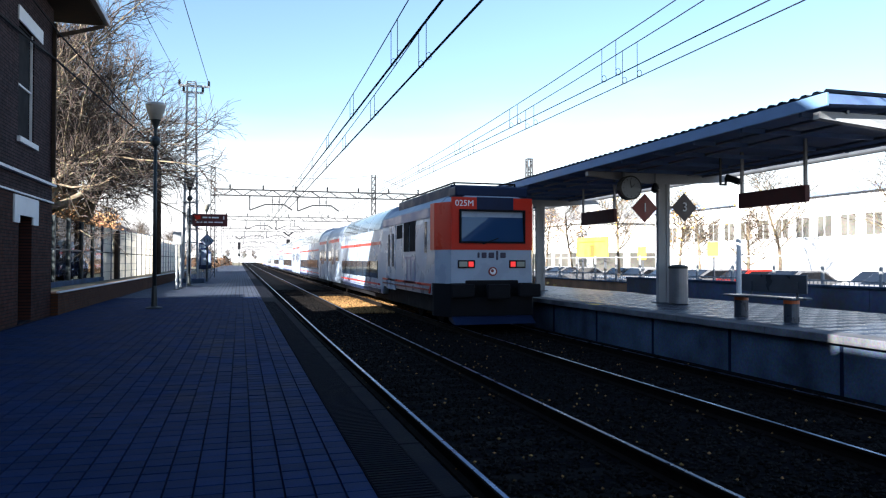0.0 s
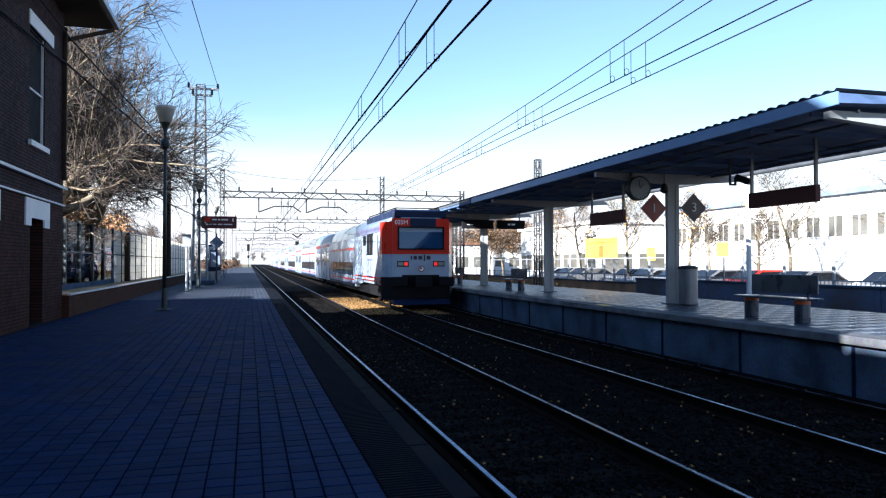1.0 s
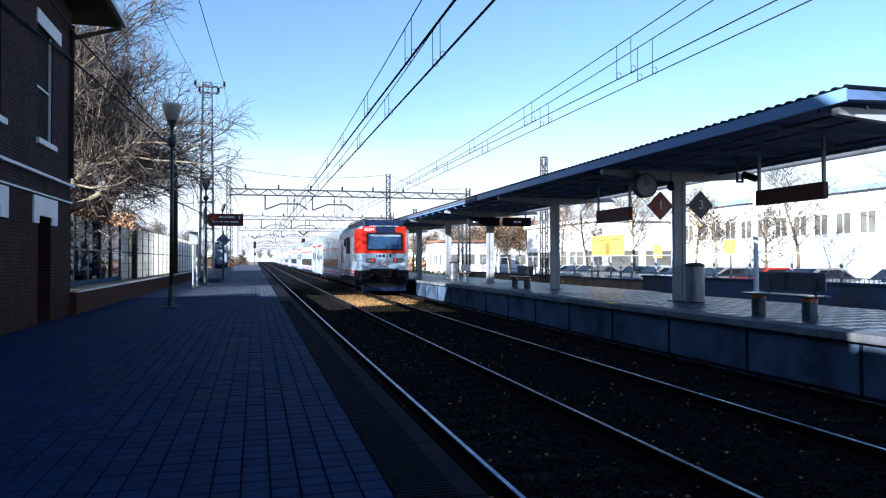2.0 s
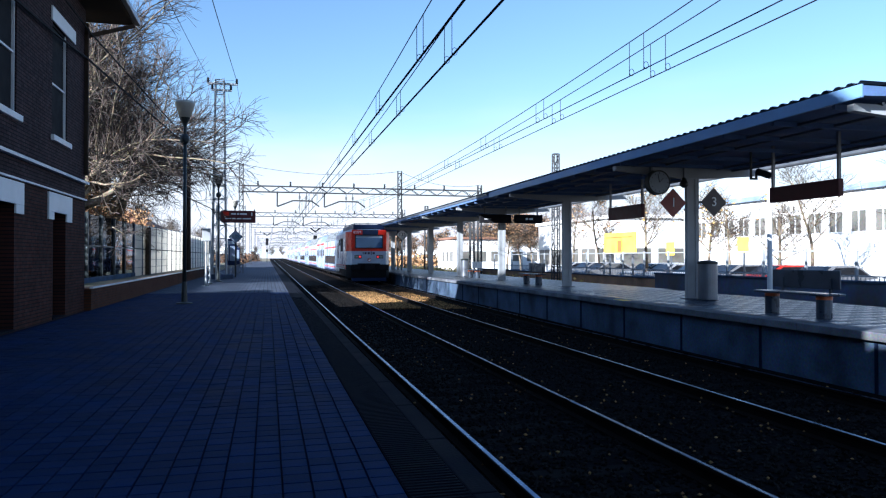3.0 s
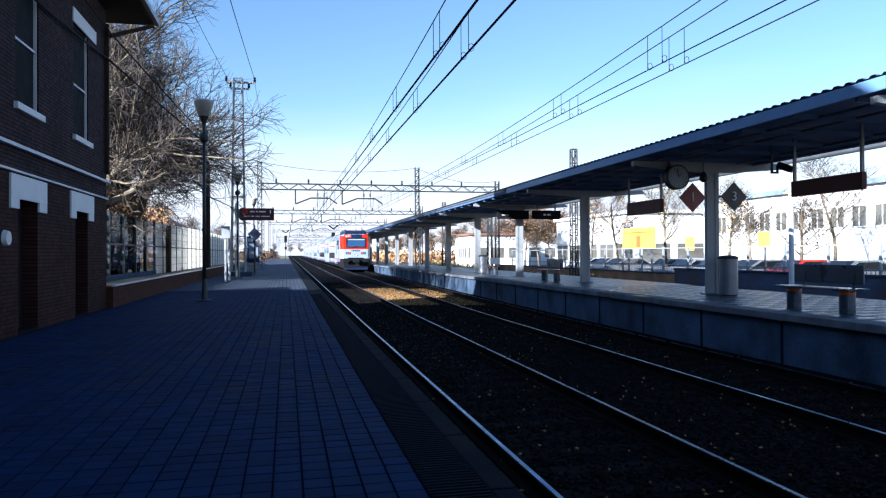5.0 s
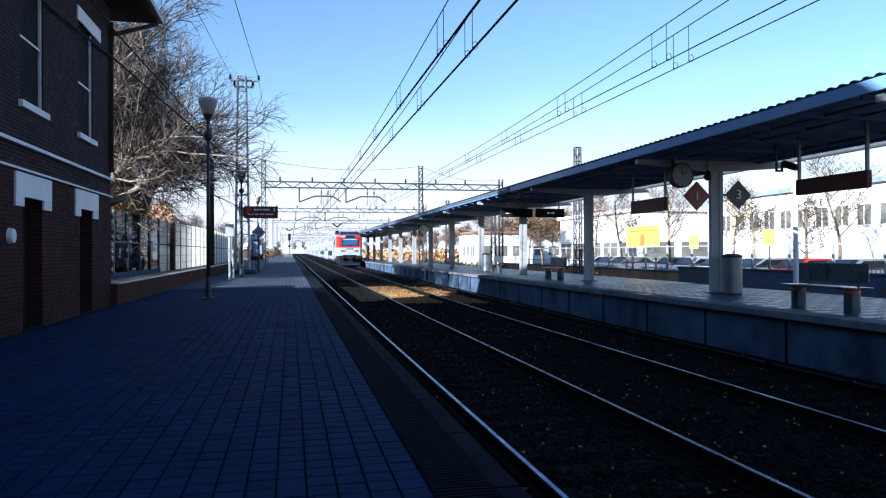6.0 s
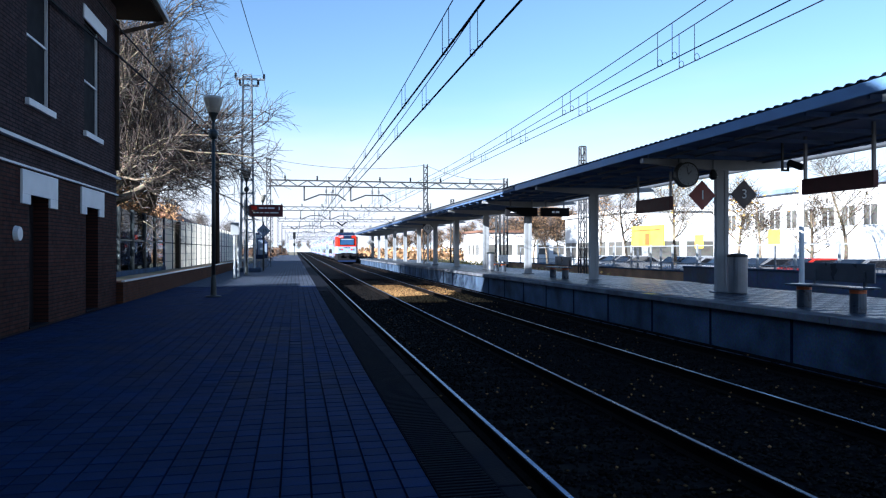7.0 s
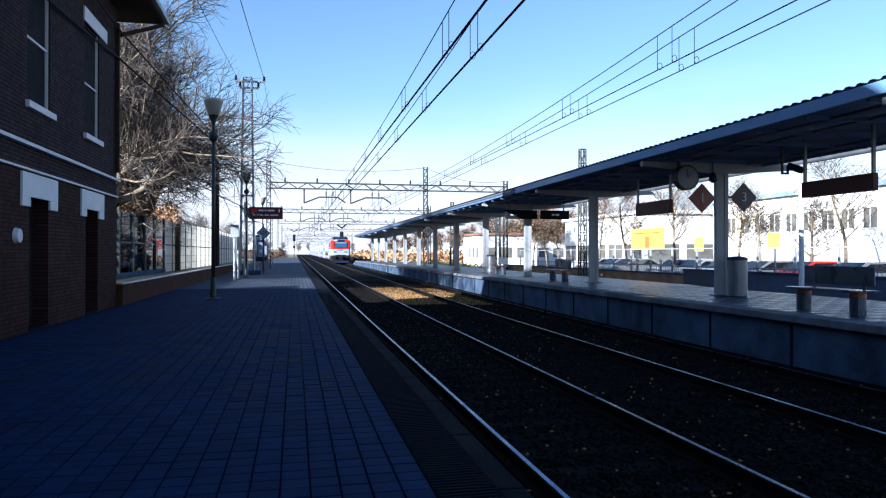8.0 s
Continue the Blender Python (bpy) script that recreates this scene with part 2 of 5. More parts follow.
    carred=surface("car_red", (0.3, 0.02, 0.012), 0.4, spec=0.3, var=0.05, bump=0),
    benchsteel=surface("worn_bench_steel", (0.06, 0.075, 0.1), 0.32, 0.5, var=0.3, scale=3, fine=40, bump=0.05),
    orangepaint=surface("orange_paint", (0.55, 0.13, 0.03), 0.5, var=0.2, bump=0),
    clockface=surface("clock_face", (0.22, 0.25, 0.27), 0.4, var=0.08, bump=0),
    hill=surface("far_hill", (0.4, 0.42, 0.43), 1.0, var=0.2, scale=0.01, fine=0.1, bump=0),
)

M["clearsheet"].node_tree.nodes["Principled BSDF"].inputs["IOR"].default_value = 1.06      # thin sheets bend no light


# ---------------------------------------------------------------- mesh helpers
def box(bm, x0, y0, z0, x1, y1, z1, bevel=0.0):
    m = Matrix.Translation(((x0 + x1) / 2, (y0 + y1) / 2, (z0 + z1) / 2)) @ Matrix.Diagonal((abs(x1 - x0), abs(y1 - y0), abs(z1 - z0), 1))
    made = bmesh.ops.create_cube(bm, size=1, matrix=m)
    if bevel:
        edges = list({e for v in made["verts"] for e in v.link_edges})
        bmesh.ops.bevel(bm, geom=edges, offset=bevel, segments=2, affect="EDGES", profile=0.5)
    return bm


def rod(bm, a, b, r, r2=None, n=8, caps=True):
    a, b = Vector(a), Vector(b)
    d = b - a
    q = d.to_track_quat("Z", "Y").to_matrix().to_4x4()
    bmesh.ops.create_cone(bm, cap_ends=caps, segments=n, radius1=r, radius2=r if r2 is None else r2, depth=d.length,
                          matrix=Matrix.Translation((a + b) / 2) @ q)
    return bm


def bar(bm, a, b, w, h=None):
    """A square bar from a to b."""
    a, b = Vector(a), Vector(b)
    d = b - a
    q = d.to_track_quat("Z", "Y").to_matrix().to_4x4()
    bmesh.ops.create_cube(bm, size=1, matrix=Matrix.Translation((a + b) / 2) @ q @ Matrix.Diagonal((w, h or w, d.length, 1)))
    return bm


def prism(bm, outline, axis, lo, hi):
    """An outline in the two other axes drawn out along an axis from lo to hi."""
    def at(u, v, s):
        return {"x": (s, u, v), "y": (u, s, v), "z": (u, v, s)}[axis]
    a = [bm.verts.new(at(u, v, lo)) for u, v in outline]
    b = [bm.verts.new(at(u, v, hi)) for u, v in outline]
    k = len(outline)
    bm.faces.new(a)
    bm.faces.new(b[::-1])
    for i in range(k):
        bm.faces.new((a[i], b[i], b[(i + 1) % k], a[(i + 1) % k]))
    bmesh.ops.recalc_face_normals(bm, faces=bm.faces[:])
    return bm


def lathe(bm, rings, n=20, at=(0, 0, 0)):
    """Rings of (radius, height) turned about the vertical through a place."""
    loops = []
    for r, h in rings:
        loops.append([bm.verts.new((at[0] + r * math.cos(6.28318 * i / n), at[1] + r * math.sin(6.28318 * i / n), at[2] + h)) for i in range(n)])
    for p, q in zip(loops, loops[1:]):
        for i in range(n):
            bm.faces.new((p[i], p[(i + 1) % n], q[(i + 1) % n], q[i]))
    bm.faces.new(loops[0][::-1])
    bm.faces.new(loops[-1])
    return bm


def part(name, bm, material, parent=None, label="", smooth=False):
    me = bpy.data.meshes.new(name)
    bm.to_mesh(me)
    bm.free()
    me.materials.append(M[material])
    if smooth:
        for f in me.polygons:
            f.use_smooth = True
    ob = new(name, me)
    if parent:
        ob.parent = parent
    if label:
        tagged(ob, label)
    return ob


def pydata(name, verts, faces, material, parent=None):
    me = bpy.data.meshes.new(name)
    me.from_pydata(verts, [], faces)
    me.materials.append(M[material])
    ob = new(name, me)
    ob.parent = parent
    return ob


def thing(name, at, label, category, group="", kind=""):
    ob = new(name)
    ob.empty_display_size = 0.2
    ob.location = at
    return tagged(ob, label, category, group, kind)


def B(*boxes, bevel=0.0):
    bm = bmesh.new()
    for b in boxes:
        box(bm, *b, bevel=bevel)
    return bm


def lettering(name, words, size, m, material, parent=None, label="", align="CENTER"):
    """Flat letters in the built-in font, turned into a mesh; m sets them upright in place."""
    cu = bpy.data.curves.new(name, "FONT")
    cu.body, cu.size, cu.align_x, cu.align_y, cu.extrude = words, size, align, "CENTER", 0.003
    tmp = bpy.data.objects.new(name, cu)
    scene.collection.objects.link(tmp)
    me = bpy.data.meshes.new_from_object(tmp.evaluated_get(bpy.context.evaluated_depsgraph_get()))
    bpy.data.objects.remove(tmp)
    me.materials.clear()
    me.materials.append(M[material])
    me.transform(m)
    ob = new(name, me)
    ob.parent = parent
    if label:
        tagged(ob, label)
    return ob


FACING = pose(0, 0, 0, 90, 0, 0)      # letters that face -y

# ---------------------------------------------------------------- ground and tracks
RAIL = -0.50
TRACK_1, TRACK_2, TRACK_3 = 2.835, 6.65, 15.4
NEAR_EDGE, FAR_EDGE, FAR_TOP, FAR_BACK = 1.25, 8.40, 0.23, 13.2

bm = bmesh.new()
bmesh.ops.create_grid(bm, x_segments=40, y_segments=40, size=2500, matrix=Matrix.Translation((0, 800, -0.95)))
tagged(part("ground", bm, "ground"), "dry earth with sparse yellow grass along the railway", "ground", kind="structure")

RISE, RISE_FROM = 0.0032, 18.5      # the line climbs gently beyond this place


def climb(y):
    return RISE * max(0.0, y - RISE_FROM)


def lifted(bm):
    for v in bm.verts:
        v.co.z += climb(v.co.y)
    return bm


bm = bmesh.new()
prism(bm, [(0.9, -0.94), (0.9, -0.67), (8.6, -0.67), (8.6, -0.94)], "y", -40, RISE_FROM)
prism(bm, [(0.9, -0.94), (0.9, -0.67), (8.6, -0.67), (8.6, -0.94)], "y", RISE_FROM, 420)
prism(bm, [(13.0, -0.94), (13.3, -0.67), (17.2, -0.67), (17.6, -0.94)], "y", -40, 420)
tagged(part("ballast", lifted(bm), "ballast"), "stained ballast bed under the tracks, darkened by painted shade", "ballast", kind="structure")


def stones(name, count, x0, x1, y0, y1, z, size, label, mat="stone"):
    """Loose angular stones in one mesh."""
    rng = np.random.default_rng(5 + count)
    base = np.array([(1, 0, 0), (-1, 0, 0), (0, 1, 0), (0, -1, 0), (0, 0, 1), (0, 0, -1)], float)
    tri = np.array([(0, 2, 4), (2, 1, 4), (1, 3, 4), (3, 0, 4), (2, 0, 5), (1, 2, 5), (3, 1, 5), (0, 3, 5)])
    c = np.stack([rng.uniform(x0, x1, count), y0 + (y1 - y0) * rng.random(count) ** 1.5, np.full(count, z)], -1)
    c[:, 2] += RISE * np.maximum(0, c[:, 1] - RISE_FROM)
    s = rng.uniform(0.5, 1.0, (count, 1, 3)) * size
    s[..., 2] *= 0.75
    a = rng.uniform(0, 6.28, count)
    v = base[None] * s * rng.uniform(0.75, 1.2, (count, 6, 1))
    x = v[..., 0] * np.cos(a)[:, None] - v[..., 1] * np.sin(a)[:, None]
    y = v[..., 0] * np.sin(a)[:, None] + v[..., 1] * np.cos(a)[:, None]
    v = np.stack([x, y, v[..., 2]], -1) + c[:, None]
    f = (tri[None] + 6 * np.arange(count)[:, None, None]).reshape(-1, 3)
    ob = pydata(name, v.reshape(-1, 3).tolist(), f.tolist(), mat)
    return tagged(ob, label, "stones", kind="stuff")


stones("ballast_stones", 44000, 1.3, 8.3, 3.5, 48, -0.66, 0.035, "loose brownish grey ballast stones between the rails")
stones("ballast_stones", 420, 1.4, 8.2, 4, 26, -0.625, 0.028, "scattered pale stones on the dark ballast", "stone_sunlit_pale")
# these two strips paint sunlight on the ballast by their stone colour
stones("ballast_stones", 3400, 3.95, 5.55, 26.2, 38, -0.62, 0.07, "ballast stones painted tan as a sun patch between the two tracks", "stone_sunlit_pale")
stones("ballast_stones", 1500, 5.95, 7.3, 26, 38, -0.645, 0.05, "ballast stones painted tan as a sun patch in the second track", "stone_sunlit_pale")


def rails(track, y0, y1):
    for side in (-1, 1):
        x = track + side * 0.868
        r = thing("rail", (x, 0, RAIL), "rusty steel rail with a polished running surface", "rail", "rails of the station", "structure")
        bm = bmesh.new()
        prism(bm, [(-0.07, -0.16), (0.07, -0.16), (0.07, -0.145), (0.012, -0.125), (0.012, -0.045), (0.036, -0.03), (0.036, -0.004),
                   (-0.036, -0.004), (-0.036, -0.03), (-0.012, -0.045), (-0.012, -0.125), (-0.07, -0.145)], "y", y0, y1)
        bmesh.ops.bisect_plane(bm, geom=bm.verts[:] + bm.edges[:] + bm.faces[:], plane_co=(0, RISE_FROM, 0), plane_no=(0, 1, 0))
        part("web", lifted(bm), "rail_side", r)
        bm = B((-0.02, y0, -0.004, 0.02, y1, 0.0))
        bmesh.ops.bisect_plane(bm, geom=bm.verts[:] + bm.edges[:] + bm.faces[:], plane_co=(0, RISE_FROM, 0), plane_no=(0, 1, 0))
        part("running_surface", lifted(bm), "rail_top", r, "bright worn steel strip")


for tr in (TRACK_1, TRACK_2, TRACK_3):
    rails(tr, -30, 400)

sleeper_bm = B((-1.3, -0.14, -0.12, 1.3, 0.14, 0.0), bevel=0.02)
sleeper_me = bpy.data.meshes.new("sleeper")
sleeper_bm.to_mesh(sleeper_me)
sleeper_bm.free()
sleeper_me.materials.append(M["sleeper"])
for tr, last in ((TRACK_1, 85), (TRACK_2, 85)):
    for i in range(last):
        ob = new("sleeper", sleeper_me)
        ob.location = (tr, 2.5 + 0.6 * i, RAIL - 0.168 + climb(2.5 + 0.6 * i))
        tagged(ob, "concrete sleeper in the ballast, darkened by painted shade", "sleeper", "sleepers of the tracks", "structure")

# near platform
p = thing("platform_near", (0, 0, 0), "low paved side platform of square tiles in painted shade with a worn edge", "platform", kind="structure")
bm = bmesh.new()
prism(bm, [(-4.6, -0.94), (-4.6, -0.02), (NEAR_EDGE - 0.5, -0.02), (NEAR_EDGE - 0.5, -0.12), (NEAR_EDGE - 0.06, -0.12), (NEAR_EDGE - 0.06, -0.94)], "y", -25, 230)
part("body", bm, "joint", p)
part("paving", B((-4.6, -25, -0.02, NEAR_EDGE - 0.5, 2.39, 0.0)), "paving_shaded", p, "square paving tiles darkened by painted shade")
# paler from here on, so the sun patch is helped by the colour
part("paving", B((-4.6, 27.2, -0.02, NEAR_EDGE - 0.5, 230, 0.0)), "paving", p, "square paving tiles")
for y0, y1 in [(-25 + 1.2 * i, -25 + 1.2 * i + 1.192) for i in range(46)]:
    part("edge_slab", B((NEAR_EDGE - 0.16, y0, -0.12, NEAR_EDGE, y1, 0.002), bevel=0.012), "coping", p)
part("far_edge_slab", B((NEAR_EDGE - 0.16, 30.2, -0.12, NEAR_EDGE, 230, 0.002)), "coping", p)
bm = bmesh.new()
box(bm, NEAR_EDGE - 0.5, -25, -0.1, NEAR_EDGE - 0.16, 230, -0.004)
part("tactile_base", bm, "coping", p)
bm = bmesh.new()
for i in range(420):
    y = 2.6 + 0.05 * i
    box(bm, NEAR_EDGE - 0.495, y, -0.004, NEAR_EDGE - 0.165, y + 0.025, 0.004)
part("tactile_ribs", bm, "coping", p, "worn ribbed warning strip")

# far platform
p = thing("platform_far", (0, 0, 0), "raised concrete island platform with damp shining slabs", "platform", kind="structure")
bm = bmesh.new()
prism(bm, [(FAR_EDGE + 0.12, -0.94), (FAR_EDGE + 0.12, FAR_TOP - 0.14), (FAR_BACK - 0.1, FAR_TOP - 0.14), (FAR_BACK - 0.1, -0.94)], "y", -25, 102)
part("body", bm, "concrete", p, "stained concrete platform wall with blue shade painted in")
for i in range(52):
    y0 = -25 + 2.5 * i
    if y0 + 2.5 > 102.5:
        break
    part("edge_slab", B((FAR_EDGE, y0, FAR_TOP - 0.13, FAR_EDGE + 0.45, y0 + 2.49, FAR_TOP), bevel=0.015), "edge_concrete", p, "concrete edge slab painted paler as the sunlit copy")
part("paving", B((FAR_EDGE + 0.45, -25, FAR_TOP - 0.13, FAR_BACK, 6.5, FAR_TOP - 0.003)), "slab", p, "grey paving slabs")
part("paving", B((FAR_EDGE + 0.45, 21.5, FAR_TOP - 0.13, FAR_BACK, 102, FAR_TOP - 0.003)), "slab", p, "grey paving slabs")
part("paving_bed", B((FAR_EDGE + 0.45, 6.5, FAR_TOP - 0.13, FAR_BACK, 21.5, FAR_TOP - 0.02)), "joint", p)
slab_me = bpy.data.meshes.new("paving_slab")
k = 0.2445
slab_me.from_pydata([(-k, -k, -0.02), (k, -k, -0.02), (k, k, -0.02), (-k, k, -0.02), (0.006 - k, 0.006 - k, 0), (k - 0.006, 0.006 - k, 0), (k - 0.006, k - 0.006, 0), (0.006 - k, k - 0.006, 0)],
                    [], [(4, 5, 6, 7), (0, 1, 5, 4), (1, 2, 6, 5), (2, 3, 7, 6), (3, 0, 4, 7)])
slab_me.materials.append(M["slab_piece"])
rng = random.Random(31)
for i in range(30):
    for j in range(8):
        ob = new("paving_slab", slab_me)
        ob.location = (FAR_EDGE + 0.7 + 0.5 * j, 6.75 + 0.5 * i, FAR_TOP - 0.002 + rng.gauss(0, 0.001))
        ob.rotation_euler = (rng.gauss(0, 0.004), rng.gauss(0, 0.004), 0)
        ob.parent = p
for i in range(44):
    part("wall_joint", B((FAR_EDGE + 0.1, -24 + 2.5 * i, -0.9, FAR_EDGE + 0.13, -24 + 2.5 * i + 0.05, FAR_TOP - 0.15)), "joint", p)
part("paint_mark", B((FAR_EDGE + 0.08, 16.0, FAR_TOP, FAR_EDGE + 0.3, 16.55, FAR_TOP + 0.003)), "yellow", p, "worn yellow paint mark")
bm = bmesh.new()
prism(bm, [(102, -0.94), (102, FAR_TOP - 0.003), (112, -0.6), (112, -0.94)], "x", FAR_EDGE + 0.12, FAR_BACK - 0.1)
part("ramp", bm, "concrete", p, "concrete ramp at the platform end")

# ---------------------------------------------------------------- station building
WX, Y_NEAR, Y_FAR, EAVE = -4.35, 0.45, 19.05, 7.35
house = thing("station_building", (0, 0, 0), "two-storey old brick station building with white stone trim", "building")


def pierced(holes, x0, x1, y0, y1, z0, z1, name, mat, label):
    """A wall along y with openings through it: one mesh whose faces leave the openings free."""
    bm = bmesh.new()
    ys = sorted({y0, y1, *[h[0] for h in holes], *[h[1] for h in holes]})
    for a, b in zip(ys, ys[1:]):
        here = sorted([(h[2], h[3]) for h in holes if h[0] <= a + 1e-6 and h[1] >= b - 1e-6])
        z = z0
        for lo, hi in here:
            if lo > z + 1e-6:
                box(bm, x0, a, z, x1, b, lo)
            z = hi
        if z1 > z + 1e-6:
            box(bm, x0, a, z, x1, b, z1)
    bmesh.ops.remove_doubles(bm, verts=bm.verts[:], dist=1e-4)
    seen = {}
    for f in bm.faces:
        seen.setdefault(tuple(round(q, 3) for q in f.calc_center_median()), []).append(f)
    bmesh.ops.delete(bm, geom=[f for g in seen.values() if len(g) > 1 for f in g], context="FACES_ONLY")
    return part(name, bm, mat, house, label)


BAYS = [13.08 + 3.3 * k for k in (-3, -2, -1, 0, 1)]
doors = [(y, y + 0.97, 0.0, 2.24) for y in BAYS]
upper = [(y - 0.1, y + 1.03, 3.84, 6.2) for y in BAYS]
pierced(doors, WX - 0.4, WX, Y_NEAR, Y_FAR, -0.02, 2.7, "wall", "brick", "red brick wall darkened by painted shade")
pierced(upper, WX - 0.4, WX, Y_NEAR, Y_FAR, 2.7, EAVE, "upper_wall", "brick_up", "brown brick upper wall darkened by painted shade")
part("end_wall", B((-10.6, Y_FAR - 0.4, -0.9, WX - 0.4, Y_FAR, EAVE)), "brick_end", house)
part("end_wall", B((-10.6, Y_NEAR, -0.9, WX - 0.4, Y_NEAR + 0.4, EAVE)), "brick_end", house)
part("rear_wall", B((-11.0, Y_NEAR, -0.9, -10.6, Y_FAR, EAVE)), "brick_up", house)
part("inner_wall", B((-9.0, Y_NEAR + 0.4, -0.02, -8.8, Y_FAR - 0.4, EAVE)), "door", house)
part("floor_slab", B((-8.8, Y_NEAR + 0.4, 2.9, WX - 0.4, Y_FAR - 0.4, 3.1)), "door", house)
part("cornice", B((WX - 0.05, Y_NEAR, 3.07, WX + 0.1, Y_FAR + 0.02, 3.125)), "white", house, "white stone string course")
part("lower_cornice", B((WX - 0.05, Y_NEAR, 2.675, WX + 0.05, Y_FAR + 0.01, 2.71)), "white", house, "white stone string course")
for y0, y1, z0, z1 in doors:
    part("lintel", B((WX - 0.1, y0 - 0.38, z1 + 0.003, WX + 0.035, y1 + 0.42, z1 + 0.4), (WX - 0.1, y0 - 0.38, z1 - 0.16, WX + 0.033, y0 - 0.003, z1 + 0.001),
                     (WX - 0.1, y1 + 0.003, z1 - 0.16, WX + 0.033, y1 + 0.42, z1 + 0.001)), "white", house, "white stone door head")
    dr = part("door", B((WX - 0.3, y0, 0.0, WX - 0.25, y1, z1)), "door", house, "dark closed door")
    part("door_panel", B((WX - 0.25, y0 + 0.1, 0.15, WX - 0.235, y1 - 0.1, 0.95), (WX - 0.25, y0 + 0.1, 1.1, WX - 0.235, y1 - 0.1, 1.75), bevel=0.006), "door", dr)
    part("door_step", B((WX - 0.25, y0, -0.0, WX + 0.02, y1, 0.03)), "coping", house)
for y0, y1, z0, z1 in upper:
    part("sill", B((WX - 0.2, y0 - 0.08, z0 - 0.12, WX + 0.07, y1 + 0.16, z0 - 0.002), bevel=0.01), "white", house, "white stone sill")
    part("head", B((WX - 0.1, y0 - 0.1, z1 + 0.002, WX + 0.03, y1 + 0.6, z1 + 0.3)), "white", house, "pale stone window head")
    w = part("window", B((WX - 0.08, y0 + 0.06, z0 + 0.06, WX - 0.07, y1 - 0.06, z1 - 0.06)), "black", house, "dark closed roller shutter")
    part("window_frame", B((WX - 0.10, y0, z0, WX - 0.05, y0 + 0.05, z1), (WX - 0.10, y0 + 0.05, z1 - 0.05, WX - 0.05, y1 - 0.035, z1),
                           (WX - 0.10, y0 + 0.05, z0, WX - 0.05, y1 - 0.035, z0 + 0.05)), "black", w)
    part("window_bar", B((WX - 0.10, y1 - 0.03, z0, WX - 0.03, y1, z1), (WX - 0.10, y0 + 0.05, 4.92, WX - 0.04, y1 - 0.035, 4.96)), "white", w, "pale window bar")
bm = bmesh.new()
# ridge is out of view; its height is chosen to shade the canopy
RID, OV = 11.3, 1.0
ring = [bm.verts.new(c) for c in ((WX + OV, Y_NEAR - OV, EAVE + 0.12), (WX + OV, Y_FAR + OV, EAVE + 0.12), (-11.9, Y_FAR + OV, EAVE + 0.12), (-11.9, Y_NEAR - OV, EAVE + 0.12))]
ridge = [bm.verts.new((-7.7, Y_NEAR - 0.8, RID)), bm.verts.new((-7.7, Y_FAR - 1.5, RID))]
for f in ((ring[0], ring[1], ridge[1], ridge[0]), (ring[1], ring[2], ridge[1]), (ring[2], ring[3], ridge[0], ridge[1]), (ring[3], ring[0], ridge[0]), ring[::-1]):
    bm.faces.new(f)
bmesh.ops.recalc_face_normals(bm, faces=bm.faces[:])
part("roof", bm, "rooftile", house, "clay tiled hipped roof")
part("soffit", B((WX, Y_NEAR - OV, EAVE, WX + OV - 0.06, Y_FAR + OV - 0.06, EAVE + 0.1), (-10.8, Y_FAR, EAVE, WX, Y_FAR + OV - 0.06, EAVE + 0.1)), "wood", house, "dark timber eaves")
part("gutter", B((WX + OV - 0.05, Y_NEAR - OV, EAVE + 0.03, WX + OV + 0.08, Y_FAR + OV + 0.08, EAVE + 0.16), (-10.8, Y_FAR + OV - 0.05, EAVE + 0.03, WX + OV - 0.05, Y_FAR + OV + 0.08, EAVE + 0.16), bevel=0.02), "steel", house, "grey metal gutter")
bm = bmesh.new()
bar(bm, (WX + 0.02, Y_FAR + 0.04, EAVE - 0.62), (WX + OV - 0.06, Y_FAR + OV - 0.1, EAVE - 0.03), 0.1)
bar(bm, (WX + 0.05, Y_FAR - 0.1, EAVE - 0.35), (WX + 0.05, Y_FAR - 0.1, 3.3), 0.0801)
part("downpipe", bm, "wood", house, "dark downpipe")
plate = part("wall_lamp", bmesh.new(), "white", house, "round white wall lamp")
bm = bmesh.new()
rod(bm, (WX, 12.5, 1.58), (WX + 0.07, 12.5, 1.58), 0.13, 0.11, 20)
bm.to_mesh(plate.data)
bm.free()

# ---------------------------------------------------------------- canopy on the far platform
def canopy(y0, y1, fascia, label):
    c = thing("platform_canopy", (0, y0, FAR_TOP), label, "canopy", "canopy sections")
    n = y1 - y0
    Z = 3.62 - FAR_TOP
    x0, x1 = 8.4, 12.2
    bm = bmesh.new()
    k = int(n / 0.24)
    prof = []
    for i in range(k + 1):
        y = n * i / k
        prof += [(y, Z + 0.25), (y + 0.05, Z + 0.215), (y + 0.12, Z + 0.215), (y + 0.17, Z + 0.25)]
    top = [bm.verts.new((x0 - 0.06, y, z)) for y, z in prof] , [bm.verts.new((x1 + 0.06, y, z)) for y, z in prof]
    for i in range(len(prof) - 1):
        bm.faces.new((top[0][i], top[1][i], top[1][i + 1], top[0][i + 1]))
    bmesh.ops.solidify(bm, geom=bm.faces[:], thickness=0.012)
    part("corrugated_sheet", bm, "deck", c, "grey corrugated roof sheet")
    bm = bmesh.new()
    prism(bm, [(x0, Z + 0.03), (x0, Z + 0.18), (x1, Z + 0.18), (x1, Z + 0.03), (10.9, Z + 0.1), (10.4, Z + 0.1)], "y", 0, n)
    part("soffit", bm, "soffit", c, "dark metal soffit")
